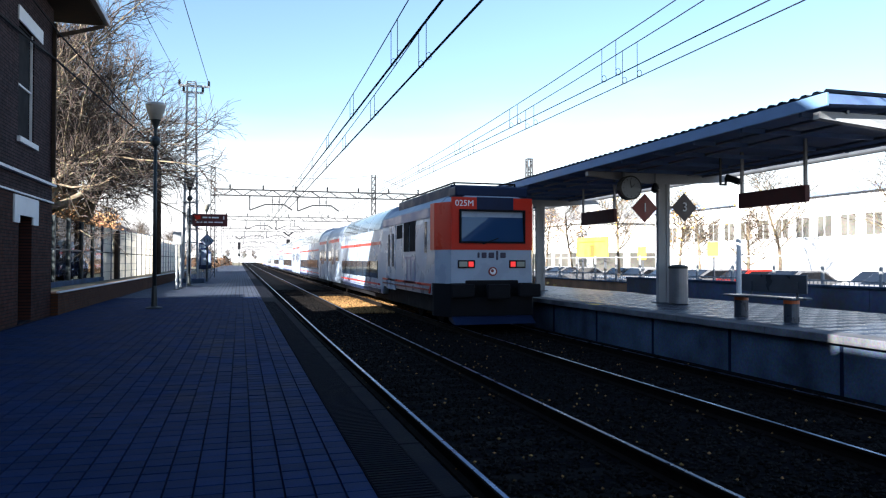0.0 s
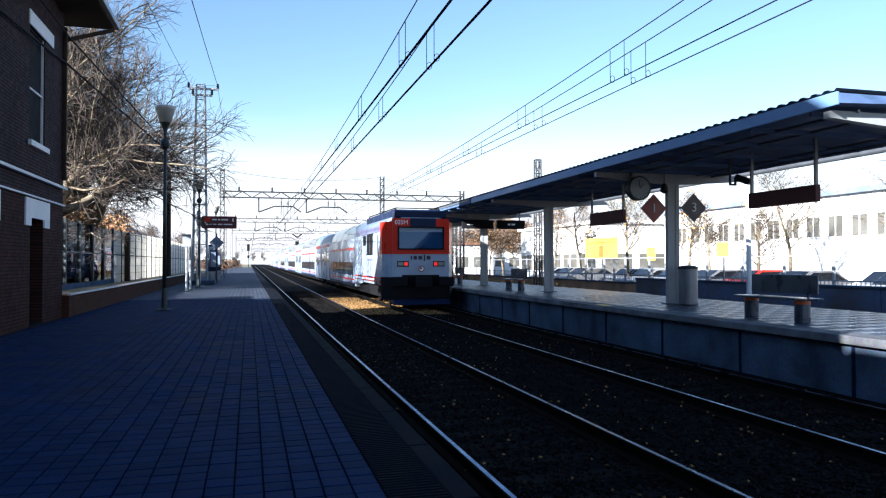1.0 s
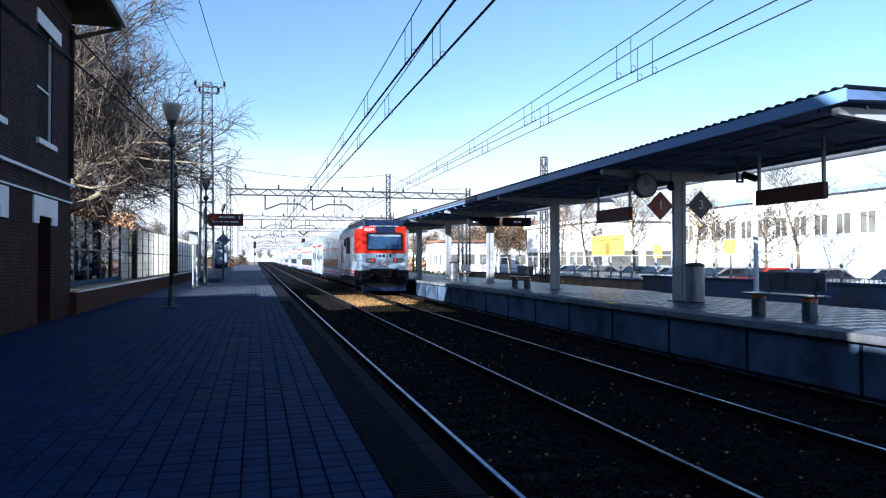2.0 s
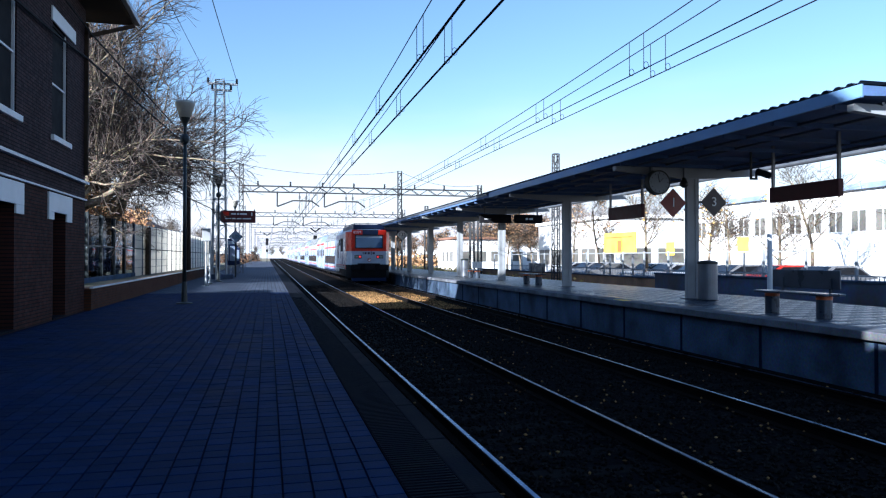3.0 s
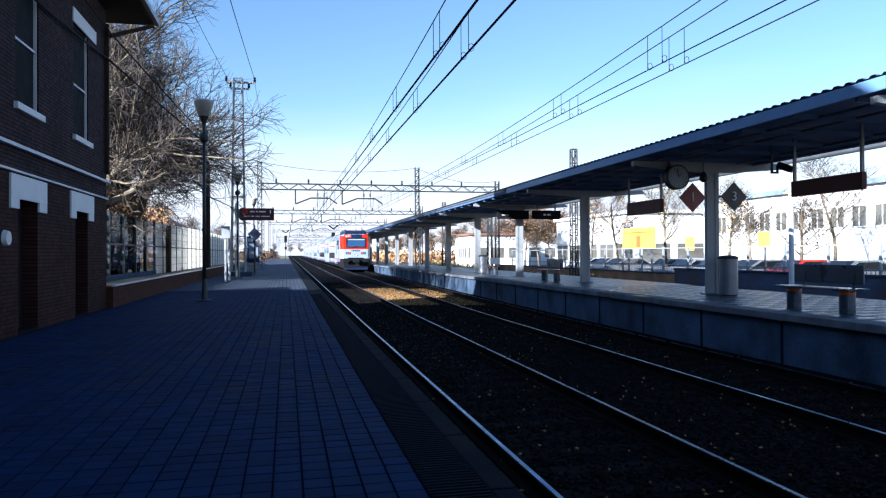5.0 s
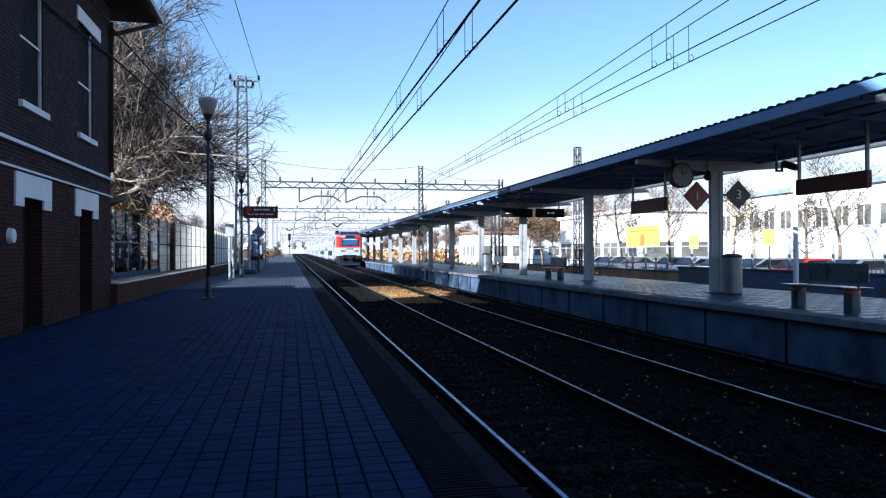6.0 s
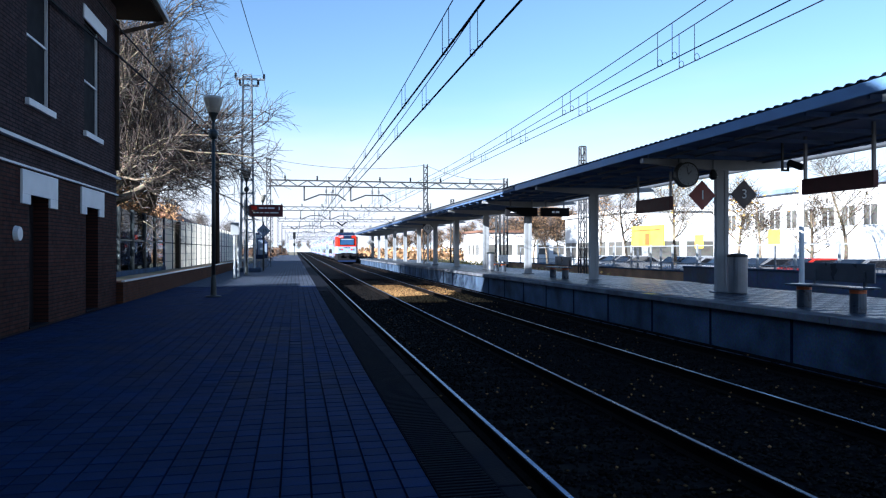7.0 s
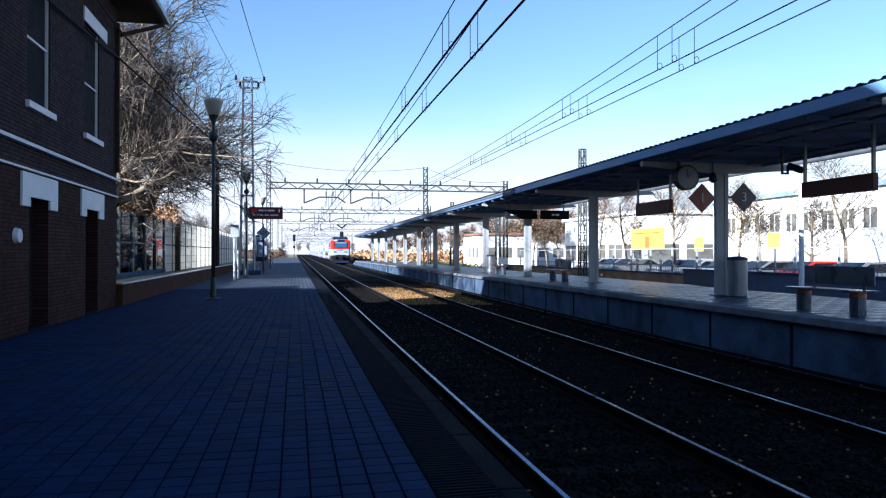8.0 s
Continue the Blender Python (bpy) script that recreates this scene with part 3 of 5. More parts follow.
    part("fascia", B((x0 - 0.05, 0, Z + 0.0, x0 - 0.004, n, Z + 0.2), bevel=0.01) if fascia else B((x0 - 0.03, 0, Z + 0.12, x0 - 0.004, n, Z + 0.2)), "fascia" if fascia else "deck", c, "blue grey metal fascia")
    part("rear_gutter", B((x1 + 0.004, 0, Z - 0.02, x1 + 0.1, n, Z + 0.1), bevel=0.02), "fascia", c)
    bm = bmesh.new()
    rod(bm, (12.95, 0, Z + 0.06), (12.95, n, Z + 0.06), 0.07, n=10)
    part("rear_pipe", bm, "steel", c)
    for xr, zr in ((8.95, -0.02), (9.7, 0.0), (11.35, -0.03), (11.8, -0.06)):
        bm = bmesh.new()
        rod(bm, (xr, 0.2, Z + zr), (xr, n - 0.2, Z + zr), 0.028, n=8)
        part("conduit", bm, "steel", c, "thin steel conduit")
    for i in range(int(n / 1.37)):
        part("purlin", B((x0 + 0.05, 1.37 * i + 0.6, Z - 0.05, x1 - 0.05, 1.37 * i + 0.66, Z + 0.03)), "soffit", c)
    return c


canopies = [canopy(8.6, 26.6, True, "steel platform canopy with a blue grey fascia"), canopy(26.9, 64.0, False, "dark steel canopy over the far platform"),
            canopy(64.3, 104.0, False, "dark steel canopy over the far platform")]


def canopy_post(y):
    s = thing("canopy_post", (10.65, y, FAR_TOP), "pale painted steel canopy post with cantilever arms", "post", "canopy posts")
    part("shaft", prism(bmesh.new(), [(-0.17, -0.06), (-0.07, -0.06), (-0.07, -0.04), (0.07, -0.04), (0.07, -0.06), (0.17, -0.06), (0.17, 0.06), (0.07, 0.06), (0.07, 0.04), (-0.07, 0.04), (-0.07, 0.06), (-0.17, 0.06)], "z", 0.0, 3.3), "post", s)
    bm = bmesh.new()
    prism(bm, [(-2.2, 3.36), (-2.2, 3.25), (-0.3, 3.1), (0.3, 3.1), (2.38, 3.25), (2.38, 3.37)], "y", -0.07, 0.07)
    part("arm", bm, "post", s)
    part("base_plate", B((-0.26, -0.16, 0, 0.26, 0.16, 0.025), bevel=0.006), "steel", s)


POSTS = [8.9, 16.42, 24.4, 31.9, 39.4, 46.9, 54.4, 61.9, 69.9, 77.5, 85.0, 92.5, 100.0]
for y in POSTS:
    canopy_post(y)

# ---------------------------------------------------------------- the train
def section(half, z_low, z_side, z_top, crown=6):
    """Right and left outline of a carriage, from the sill over the rounded roof."""
    pts = [(half - 0.05, z_low), (half, z_low + 0.25)]
    pts.append((half, z_side))
    for i in range(1, crown + 1):
        a = i / crown * math.pi / 2
        pts.append((half * math.cos(a) ** 0.75 if i < crown else 0.0, z_side + (z_top - z_side) * math.sin(a) ** 0.85))
    return pts + [(-x, z) for x, z in pts[-2::-1]]


def hull(bm, rows):
    """Skin over outlines at stations along y."""
    loops = [[bm.verts.new((x, y, z)) for x, z in o] for y, o in rows]
    for p, q in zip(loops, loops[1:]):
        for i in range(len(p)):
            j = (i + 1) % len(p)
            bm.faces.new((p[i], p[j], q[j], q[i]))
    bm.faces.new(loops[0])
    bm.faces.new(loops[-1][::-1])
    bmesh.ops.recalc_face_normals(bm, faces=bm.faces[:])
    return bm


train = thing("commuter_train", (TRACK_2, 18.5, RAIL), "white and red double-deck commuter train running away along its track", "train")
HW = 1.46


def bogie(y):
    b = part("bogie", B((-1.05, y - 1.7, 0.38, -0.9, y + 1.7, 0.62), (0.9, y - 1.7, 0.38, 1.05, y + 1.7, 0.62), (-1.0, y - 0.3, 0.35, 1.0, y + 0.3, 0.7), bevel=0.03), "black", train, "dark steel bogie")
    for dy in (-1.25, 1.25):
        for x in (-0.83, 0.83):
            bm = bmesh.new()
            rod(bm, (x - 0.06, y + dy, 0.46), (x + 0.06, y + dy, 0.46), 0.46, n=24)
            part("wheel", bm, "rail_side", b)


def side_parts(body, y0, y1, kind):
    """Doors, windows and stripes on the two sides of one stretch of a carriage."""
    for s in (-1, 1):
        def plate(name, a, b, z0, z1, mat, label="", d=0.012):
            xa, xb = sorted((s * (HW - 0.02), s * (HW + d)))
            return part(name, B((xa, a, z0, xb, b, z1)), mat, body, label)
        if kind == "decks":
            plate("lower_window", y0 + 0.5, y1 - 0.5, 1.12, 1.78, "glass", "long row of lower deck windows", 0.008)
            for k in range(int((y1 - y0 - 1.0) / 1.75) + 1):
                plate("window_post", y0 + 0.5 + 1.75 * k, y0 + 0.58 + 1.75 * k, 1.1, 1.8, "black", "", 0.014)
            plate("red_band", y0, y1, 2.42, 2.54, "red", "red waist band", 0.006)
            plate("red_stripe", y0, y1, 0.86, 0.93, "red", "thin red stripe", 0.006)
            plate("grey_stripe", y0, y1, 0.74, 0.8, "violet", "", 0.006)
            # dark strip that paints the shade along the lower side
            plate("lower_band", y0, y1, 0.57, 0.7, "navy", "dark strip painted as shade along the sill", 0.006)
            # curved upper glazing follows the shoulder of the roof
            o = [p for p in section(HW + 0.012, 0.55, 2.55, 4.02) if p[0] > 0.45 and p[1] > 2.57]
            n = max(3, int((y1 - y0) / 2.6))
            for k in range(n):
                a = y0 + 0.3 + (y1 - y0 - 0.6) * k / n
                b = y0 + 0.3 + (y1 - y0 - 0.6) * (k + 1) / n - 0.1
                bm = bmesh.new()
                va = [bm.verts.new((s * x, a, z)) for x, z in o[:5]]
                vb = [bm.verts.new((s * x, b, z)) for x, z in o[:5]]
                for i in range(len(va) - 1):
                    bm.faces.new((va[i], vb[i], vb[i + 1], va[i + 1]) if s > 0 else (va[i + 1], vb[i + 1], vb[i], va[i]))
                part("upper_window", bm, "glass", body, "curved upper deck window", True)
        elif kind == "door":
            m = (y0 + y1) / 2
            plate("door_frame", m - 0.75, m + 0.75, 0.62, 2.75, "violet", "grey door surround", 0.006)
            for k in (-1, 1):
                d = plate("door_leaf", m + min(0, k * 0.68) + 0.01, m + max(0, k * 0.68) - 0.01, 0.66, 2.68, "coat", "white sliding door leaf", 0.018)
                xa, xb = sorted((s * (HW + 0.01), s * (HW + 0.022)))
                part("door_window", B((xa, m + k * 0.34 - 0.2, 1.55, xb, m + k * 0.34 + 0.2, 2.45)), "glass", d)
            plate("side_window", y0 + 0.15, m - 0.95, 1.75, 2.35, "glass", "", 0.01)
            plate("side_window", m + 0.95, y1 - 0.15, 1.75, 2.35, "glass", "", 0.01)
            plate("red_patch", y0 + 0.1, y1 - 0.1, 2.8, 2.98, "red", "red band over the door", 0.006)


def carriage(y0, length, cab):
    o = section(HW, 0.55, 2.55, 4.0)
    low = section(HW, 0.55, 2.75, 3.86)
    rows = [(y0 + 0.18, low), (y0 + 0.6, low), (y0 + length - 0.18, low)]
    if cab:
        nose = section(1.17, 0.85, 2.95, 3.72)
        rows = [(y0, nose), (y0 + 0.62, section(HW, 0.85, 2.9, 3.8)), (y0 + 8.1, section(HW, 0.85, 2.9, 3.8)), (y0 + 8.35, o), (y0 + length - 6.0, o), (y0 + length - 5.6, low), (y0 + length - 0.18, low)]
    else:
        rows = [(y0 + 0.18, low), (y0 + 4.6, low), (y0 + 5.0, o), (y0 + length - 5.0, o), (y0 + length - 4.6, low), (y0 + length - 0.18, low)]
    body = part("carriage", hull(bmesh.new(), rows), "coat", train, "white carriage body", False)
    part("underframe", B((-1.2, y0 + 1.0, 0.3, 1.2, y0 + length - 0.6, 0.9 if cab else 0.56), bevel=0.05), "black", body, "dark underframe")
    rb = bmesh.new()
    hull(rb, [(y, [(x * 1.004, z + 0.01) for x, z in oo[3:-3]]) for y, oo in rows[1:]])
    part("roof", rb, "roofgrey", body, "grey blue roof")
    part("gangway", B((-0.9, y0 + length - 0.18, 0.7, 0.9, y0 + length + 0.18, 3.3)), "black", body, "black gangway bellows")
    bogie(y0 + 3.2)
    bogie(y0 + length - 3.2)
    if cab:
        side_parts(body, y0 + 8.6, y0 + length - 6.2, "decks")
        side_parts(body, y0 + length - 5.4, y0 + length - 0.6, "door")
    else:
        side_parts(body, y0 + 0.5, y0 + 4.5, "door")
        side_parts(body, y0 + 5.1, y0 + length - 5.1, "decks")
        side_parts(body, y0 + length - 4.5, y0 + length - 0.5, "door")
    return body


CAR = 25.9
cars = [carriage(CAR * k, CAR, k == 0) for k in range(6)]
lead = cars[0]
# cab end
def front(name, x0, x1, z0, z1, mat, label="", d=0.02, parent=lead, bevel=0.0):
    return part(name, B((x0, -d, z0, x1, 0.03, z1), bevel=bevel), mat, parent, label)


red_front = front("red_surround", -1.17, -0.95, 2.12, 3.55, "red", "red windscreen surround")
front("red_surround", 0.95, 1.17, 2.12, 3.55, "red")
front("red_surround", -0.95, 0.95, 2.12, 2.3, "red")
front("red_surround", -0.95, -0.45, 3.22, 3.55, "red")
front("red_surround", 0.62, 0.95, 3.22, 3.55, "red")
front("destination_display", -0.45, 0.62, 3.22, 3.56, "navy", "dark blue destination display")
bm = bmesh.new()
prism(bm, [(-0.075, 2.32), (0.02, 2.32), (0.16, 3.2), (0.02, 3.2)], "x", -0.93, 0.93)
ws = part("windscreen", bm, "windscreen", lead, "wide windscreen with reflected sky blue painted in")
front("windscreen_gasket", -0.95, 0.95, 2.3, 2.35, "black", "", 0.09, ws)
front("windscreen_gasket", -0.95, 0.95, 3.17, 3.22, "black", "", 0.09, ws)
front("windscreen_gasket", -0.95, -0.9, 2.35, 3.17, "black", "", 0.09, ws)
front("windscreen_gasket", 0.9, 0.95, 2.35, 3.17, "black", "", 0.09, ws)
bm = bmesh.new()
bar(bm, (-0.3, -0.1, 2.28), (0.15, -0.1, 2.44), 0.025)
part("wiper", bm, "black", ws)
for s in (-1, 1):
    lamp = front("lamp_cluster", min(s * 0.5, s * 0.98), max(s * 0.5, s * 0.98), 1.62, 1.84, "black", "dark lamp cluster", 0.02)
    front("tail_lamp", min(s * 0.54, s * 0.68), max(s * 0.54, s * 0.68), 1.66, 1.8, "lampred", "lit red tail lamp", 0.035, lamp)
    front("head_lamp", min(s * 0.72, s * 0.95), max(s * 0.72, s * 0.95), 1.66, 1.8, "lampoff", "unlit headlamp", 0.035, lamp)
bm = bmesh.new()
rod(bm, (0.02, -0.024, 1.53), (0.02, 0.02, 1.53), 0.125, n=24)
em = part("emblem", bm, "signred", lead, "round dark red and white emblem")
bm = bmesh.new()
rod(bm, (0.02, -0.03, 1.53), (0.02, 0.0, 1.53), 0.085, n=24)
part("emblem_disc", bm, "ink", em)
bm = bmesh.new()
rod(bm, (0.0, -0.036, 1.55), (0.0, 0.0, 1.55), 0.045, n=20)
part("emblem_dot", bm, "signred", em)
part("maker_mark", B((-0.42, -0.018, 1.9, -0.36, 0.01, 2.05), (-0.3, -0.018, 1.9, -0.16, 0.01, 2.05), (-0.1, -0.018, 1.9, 0.06, 0.01, 2.05), (0.12, -0.018, 1.84, 0.18, 0.01, 2.1), (0.24, -0.018, 1.9, 0.4, 0.01, 2.05), bevel=0.02), "inkdark", lead, "dark blue mark in place of the operator name")
lettering("unit_number", "025M", 0.235, Matrix.Translation((-0.8, -0.024, 3.38)) @ FACING, "ink", lead, "white unit number")
part("front_skirt", B((-1.2, -0.03, 0.3, 1.2, 0.5, 1.22), bevel=0.04), "black", lead, "black lower front")
part("coupler_recess", B((-0.78, -0.03, 0.78, 0.78, 0.1, 1.3), bevel=0.05), "black", lead)
part("coupler", B((-0.18, -0.45, 0.85, 0.18, 0.05, 1.15), (-0.32, -0.6, 0.8, 0.32, -0.4, 1.2), bevel=0.04), "black", lead, "dark automatic coupler")
for s in (-1, 1):
    bm = bmesh.new()
    rod(bm, (s * 0.95, -0.35, 1.02), (s * 0.95, 0.1, 1.02), 0.1, n=16)
    box(bm, s * 0.95 - 0.32, -0.43, 0.84, s * 0.95 + 0.32, -0.34, 1.2, bevel=0.04)
    part("buffer", bm, "black", lead, "dark oval buffer")
bm = bmesh.new()
prism(bm, [(-0.1, 0.28), (-0.35, 0.12), (-0.25, 0.1), (0.3, 0.2), (0.3, 0.45)], "x", -1.15, 1.15)
part("rail_guard", bm, "navy", lead, "dark blue rail guard")
# grey band above the cab side and equipment on the cab roof
for s in (-1, 1):
    xa, xb = sorted((s * (HW - 0.03), s * (HW + 0.01)))
    part("cab_band", B((xa, 0.68, 3.05, xb, 8.0, 3.32)), "violet", lead, "violet grey band along the roof edge")
    bm = bmesh.new()
    prism(bm, [(s * 1.185, -0.004), (s * 1.478, 0.63), (s * 1.478, 1.05), (s * 1.4, 1.05), (s * 1.38, 0.63), (s * 1.1, 0.03)], "z", 2.12, 3.42)
    part("cab_corner", bm, "red", lead, "red cab corner")
    bm = bmesh.new()
    prism(bm, [(s * 1.19, -0.02), (s * 1.482, 0.63), (s * 1.482, 0.8), (s * 1.3, 0.8), (s * 1.1, 0.03)], "z", 0.3, 1.2)
    part("lower_corner", bm, "black", lead, "black lower cab corner")
    for a, b, z0, z1, mt in ((1.5, 1.75, 2.05, 2.95, "glass"), (2.9, 3.66, 2.1, 3.05, "black"), (3.74, 4.5, 2.1, 3.05, "black"), (4.75, 5.6, 2.55, 3.0, "black")):
        part("cab_side_window", B((xa, a, z0, xb, b, z1)), mt, lead)
    dd = part("cab_door", B((xa, 5.85, 0.8, xb + (0.008 if s > 0 else 0), 7.3, 3.02)), "coat", lead, "white cab side door")
    part("door_window", B((xa - 0.004, 6.05, 1.6, xb + 0.004, 6.3, 2.75), (xa - 0.004, 6.75, 1.6, xb + 0.004, 7.0, 2.75)), "black", dd)
    part("door_gap", B((xa - 0.004, 6.5, 0.85, xb + 0.004, 6.54, 2.98)), "black", dd)
    part("louvre", B((xa, 2.9, 1.1, xb, 4.4, 1.95), bevel=0.01), "violet", lead, "grey grille panel")
    for gy in (3.0, 3.5, 4.0):
        part("louvre_slat", B((xa - 0.006, gy, 1.2, xb + 0.006, gy + 0.28, 1.85)), "coat", lead)
    part("red_stripe", B((xa, 1.05, 1.1, xb, 8.1, 1.17)), "red", lead)
    part("dark_stripe", B((xa, 1.3, 0.96, xb, 8.1, 1.01)), "signred", lead)
    bm = bmesh.new()
    prism(bm, [(1.3, 0.9), (1.05, 1.17), (0.94, 1.17), (1.2, 0.88)], "x", xa, xb)
    part("stripe_end", bm, "red", lead)
part("roof_equipment", B((-1.0, 0.6, 3.5, 1.0, 7.4, 3.95), (-1.06, -0.012, 3.57, 1.06, 0.62, 3.86), bevel=0.05), "navy", lead, "dark roof equipment box")
bm = bmesh.new()
for x in (-0.9, 0.9):
    bar(bm, (x, 0.6, 4.0), (x, 7.2, 4.02), 0.04)
bar(bm, (-0.9, 0.6, 4.0), (0.9, 0.6, 4.0), 0.04)
for y in (0.6, 3.8, 7.2):
    for x in (-0.9, 0.9):
        bar(bm, (x, y, 3.7), (x, y, 4.0), 0.04)
part("roof_rail", bm, "black", lead, "dark rail round the roof equipment")

# ---------------------------------------------------------------- beside the near platform
# unseen block behind the camera, its height set by the shadow wanted
annex = thing("station_annex", (0, 0, 0), "unseen lower wing added to shade the tracks", "building")
part("wall", B((-12.0, -24.0, -0.9, WX, Y_NEAR - 0.02, 5.35)), "brick", annex)
part("roof", B((-12.2, -24.2, 5.35, WX + 0.12, Y_NEAR - 0.03, 5.55), bevel=0.03), "rooftile", annex)

low = thing("garden_wall", (0, 0, 0), "low orange brick wall with a painted sunlit coping edge beside the platform", "wall")
part("wall", B((-4.45, Y_FAR + 0.02, -0.3, -4.2, 62, 0.52)), "orange", low, "orange brick wall")
for i in range(28):
    y0 = Y_FAR + 0.03 + 1.53 * i
    st = part("coping_stone", B((-4.5, y0, 0.52, -4.24, y0 + 1.52, 0.55), bevel=0.008), "brown", low)
    # the sun on the coping's edge is painted as a white strip
    part("lip", B((-4.24, y0, 0.525, -4.16, y0 + 1.52, 0.565), bevel=0.008), "white", st, "white strip painted as the sunlit edge")
part("soil", B((-30, Y_FAR + 0.05, -0.9, -4.45, 130, 0.3)), "ground", low, "earth behind the wall")

screen = thing("noise_barrier", (0, 0, 0), "long pale translucent screen wall with bands of joints", "barrier")
for i in range(22):
    y0 = 40.0 + 2.5 * i
    h = 3.05 + 0.012 * 2.5 * min(i, 9)
    part("sheet", B((-6.82, y0 + 0.05, 0.3, -6.78, y0 + 2.45, h)), "panel", screen)
    part("upright", B((-6.86, y0 - 0.05, 0.28, -6.74, y0 + 0.05, h + 0.04)), "concrete", screen)
    part("rail", B((-6.775, y0 + 0.05, 1.72, -6.75, y0 + 2.45, 1.78)), "mast", screen)
    for z in (0.72, 1.14, 2.2, 2.64):
        part("joint_strip", B((-6.776, y0 + 0.06, z, -6.765, y0 + 2.44, z + 0.025)), "steel", screen)

for i in range(9):
    y0 = 17.5 + 2.5 * i
    # first three sheets, hidden by the station, are added to shade the platform
    clear = i > 2
    g = part("clear_sheet" if clear else "sheet", B((-6.81, y0 + 0.05, 0.35, -6.79, y0 + 2.45, 3.0)), "clearsheet" if clear else "panel", screen, "clear screen glass" if clear else "")
    g.visible_shadow = not clear
    part("upright", B((-6.88, y0 - 0.07, 0.28, -6.72, y0 + 0.07, 3.05)), "iron", screen)
    part("rail", B((-6.775, y0 + 0.05, 1.72, -6.75, y0 + 2.45, 1.78)), "iron", screen)
    part("plinth", B((-6.9, y0, 0.25, -6.7, y0 + 2.5, 0.5)), "concrete", screen)

# plain upright standing in for a dark tree trunk, no part of the barrier
part("pier", B((-6.73, 43.2, 0.28, -6.5, 43.8, 3.0), bevel=0.03), "wood", screen, "dark upright standing in for a tree trunk")

villa = thing("house_behind_wall", (0, 0, 0), "small house with a brown tiled roof behind the screen wall", "house")
part("wall", B((-16, 66, 0.3, -9.5, 78, 3.6)), "render_wall", villa, "pale rendered wall")
bm = bmesh.new()
prism(bm, [(-16.5, 3.5), (-9.0, 3.5), (-12.7, 5.6)], "y", 65.5, 78.5)
part("roof", bm, "rooftile", villa, "brown tiled roof")
for y in (68, 72, 75):
    part("window", B((-9.52, y, 1.4, -9.46, y + 1.1, 2.7)), "darkglass", villa)


# ---------------------------------------------------------------- trees
def tree(name, at, height, spread, seed, label, group, start=0.3, depth=5, split=3, fine=4, leaves=0, leaf="leaf", thick=0.2, lift=0.35, twig="twig"):
    rng = random.Random(seed)
    limbs, twigs, tips = [], [], []

    def grow(p, d, length, r, level):
        n = (9, 5, 3, 2, 2, 2)[min(level, 5)]
        wander = 0.05 if level == 0 else 0.16
        for k in range(n):
            q = p + d * (length / n)
            r2 = r * (0.88, 0.84, 0.8, 0.75, 0.7, 0.6)[min(level, 5)]
            (limbs if level < 3 else twigs).append((p, q, r, r2))
            if level >= depth - 1:
                tips.append(q)
            d = (d + Vector((rng.gauss(0, wander), rng.gauss(0, wander), rng.gauss(0.02, wander * 0.6)))).normalized()
            p, r = q, r2
            if level < depth and (k > start * n or level > 0):
                for _ in range(split if level < 4 else fine):
                    share = height * 0.32 * (1.0 - 0.5 * k / n) if level == 0 else length * rng.uniform(0.5, 0.72)
                    side(p, d, share * rng.uniform(0.85, 1.15), r, level)

    def side(p, d, length, r, level):
        a = rng.uniform(0, 6.283)
        out = Vector((math.cos(a) * spread, math.sin(a) * spread, rng.uniform(-0.35, 0.55) + (lift if level < 2 else 0)))
        grow(p, (d * (0.25 if level == 0 else 0.6) + out * 0.85).normalized(), length, r * rng.uniform(0.42, 0.6), level + 1)

    grow(Vector((0, 0, 0)), Vector((rng.gauss(0, 0.06), rng.gauss(0, 0.06), 1)).normalized(), height * 0.8, thick, 0)
    ob = thing(name, at, label, "tree", group)

    def skin(pieces, sides):
        v, f = [], []
        for p, q, r0, r1 in pieces:
            d = (q - p).normalized()
            u = d.orthogonal().normalized()
            w = d.cross(u)
            b = len(v)
            for c, r in ((p, max(r0, 0.009)), (q, max(r1, 0.006))):
                for i in range(sides):
                    a = 6.28318 * i / sides
                    v.append(c + u * (r * math.cos(a)) + w * (r * math.sin(a)))
            for i in range(sides):
                j = (i + 1) % sides
                f.append((b + i, b + j, b + sides + j, b + sides + i))
        return v, f

    t = pydata("trunk", *skin(limbs, 7), "bark", ob)
    tagged(t, "pale mottled trunk and limbs")
    for poly in t.data.polygons:
        poly.use_smooth = True
    tagged(pydata("crown", *skin(twigs, 3), twig, ob), "dense bare twigs", kind="stuff")
    if leaves:
        v, f = [], []
        for _ in range(leaves):
            c = rng.choice(tips) + Vector((rng.gauss(0, 0.2), rng.gauss(0, 0.2), rng.gauss(0, 0.2)))
            u = Vector((rng.gauss(0, 1), rng.gauss(0, 1), rng.gauss(0, 1))).normalized() * rng.uniform(0.05, 0.11)
            w = u.orthogonal().normalized() * u.length * 0.7
            b = len(v)
            v += [c - u, c + w, c + u, c - w]
            f.append((b, b + 1, b + 2, b + 3))
        tagged(pydata("leaves", v, f, leaf, ob), "sparse autumn leaves", kind="stuff")
    return len(limbs), len(twigs)


def plane_tree(at, height, reach, seed, label, lean=(0.0, 0.0)):
    """An old pollarded plane: knuckled limbs, long shoots and sprays of fine twigs."""
    rng = random.Random(seed)
    thick, fine_ones = [], []

    def run(store, p, d, length, r0, r1, n, wander, up):
        """A bending piece; gives back its joints as (place, way, radius)."""
        joints = []
        for k in range(n):
            q = p + d * (length / n)
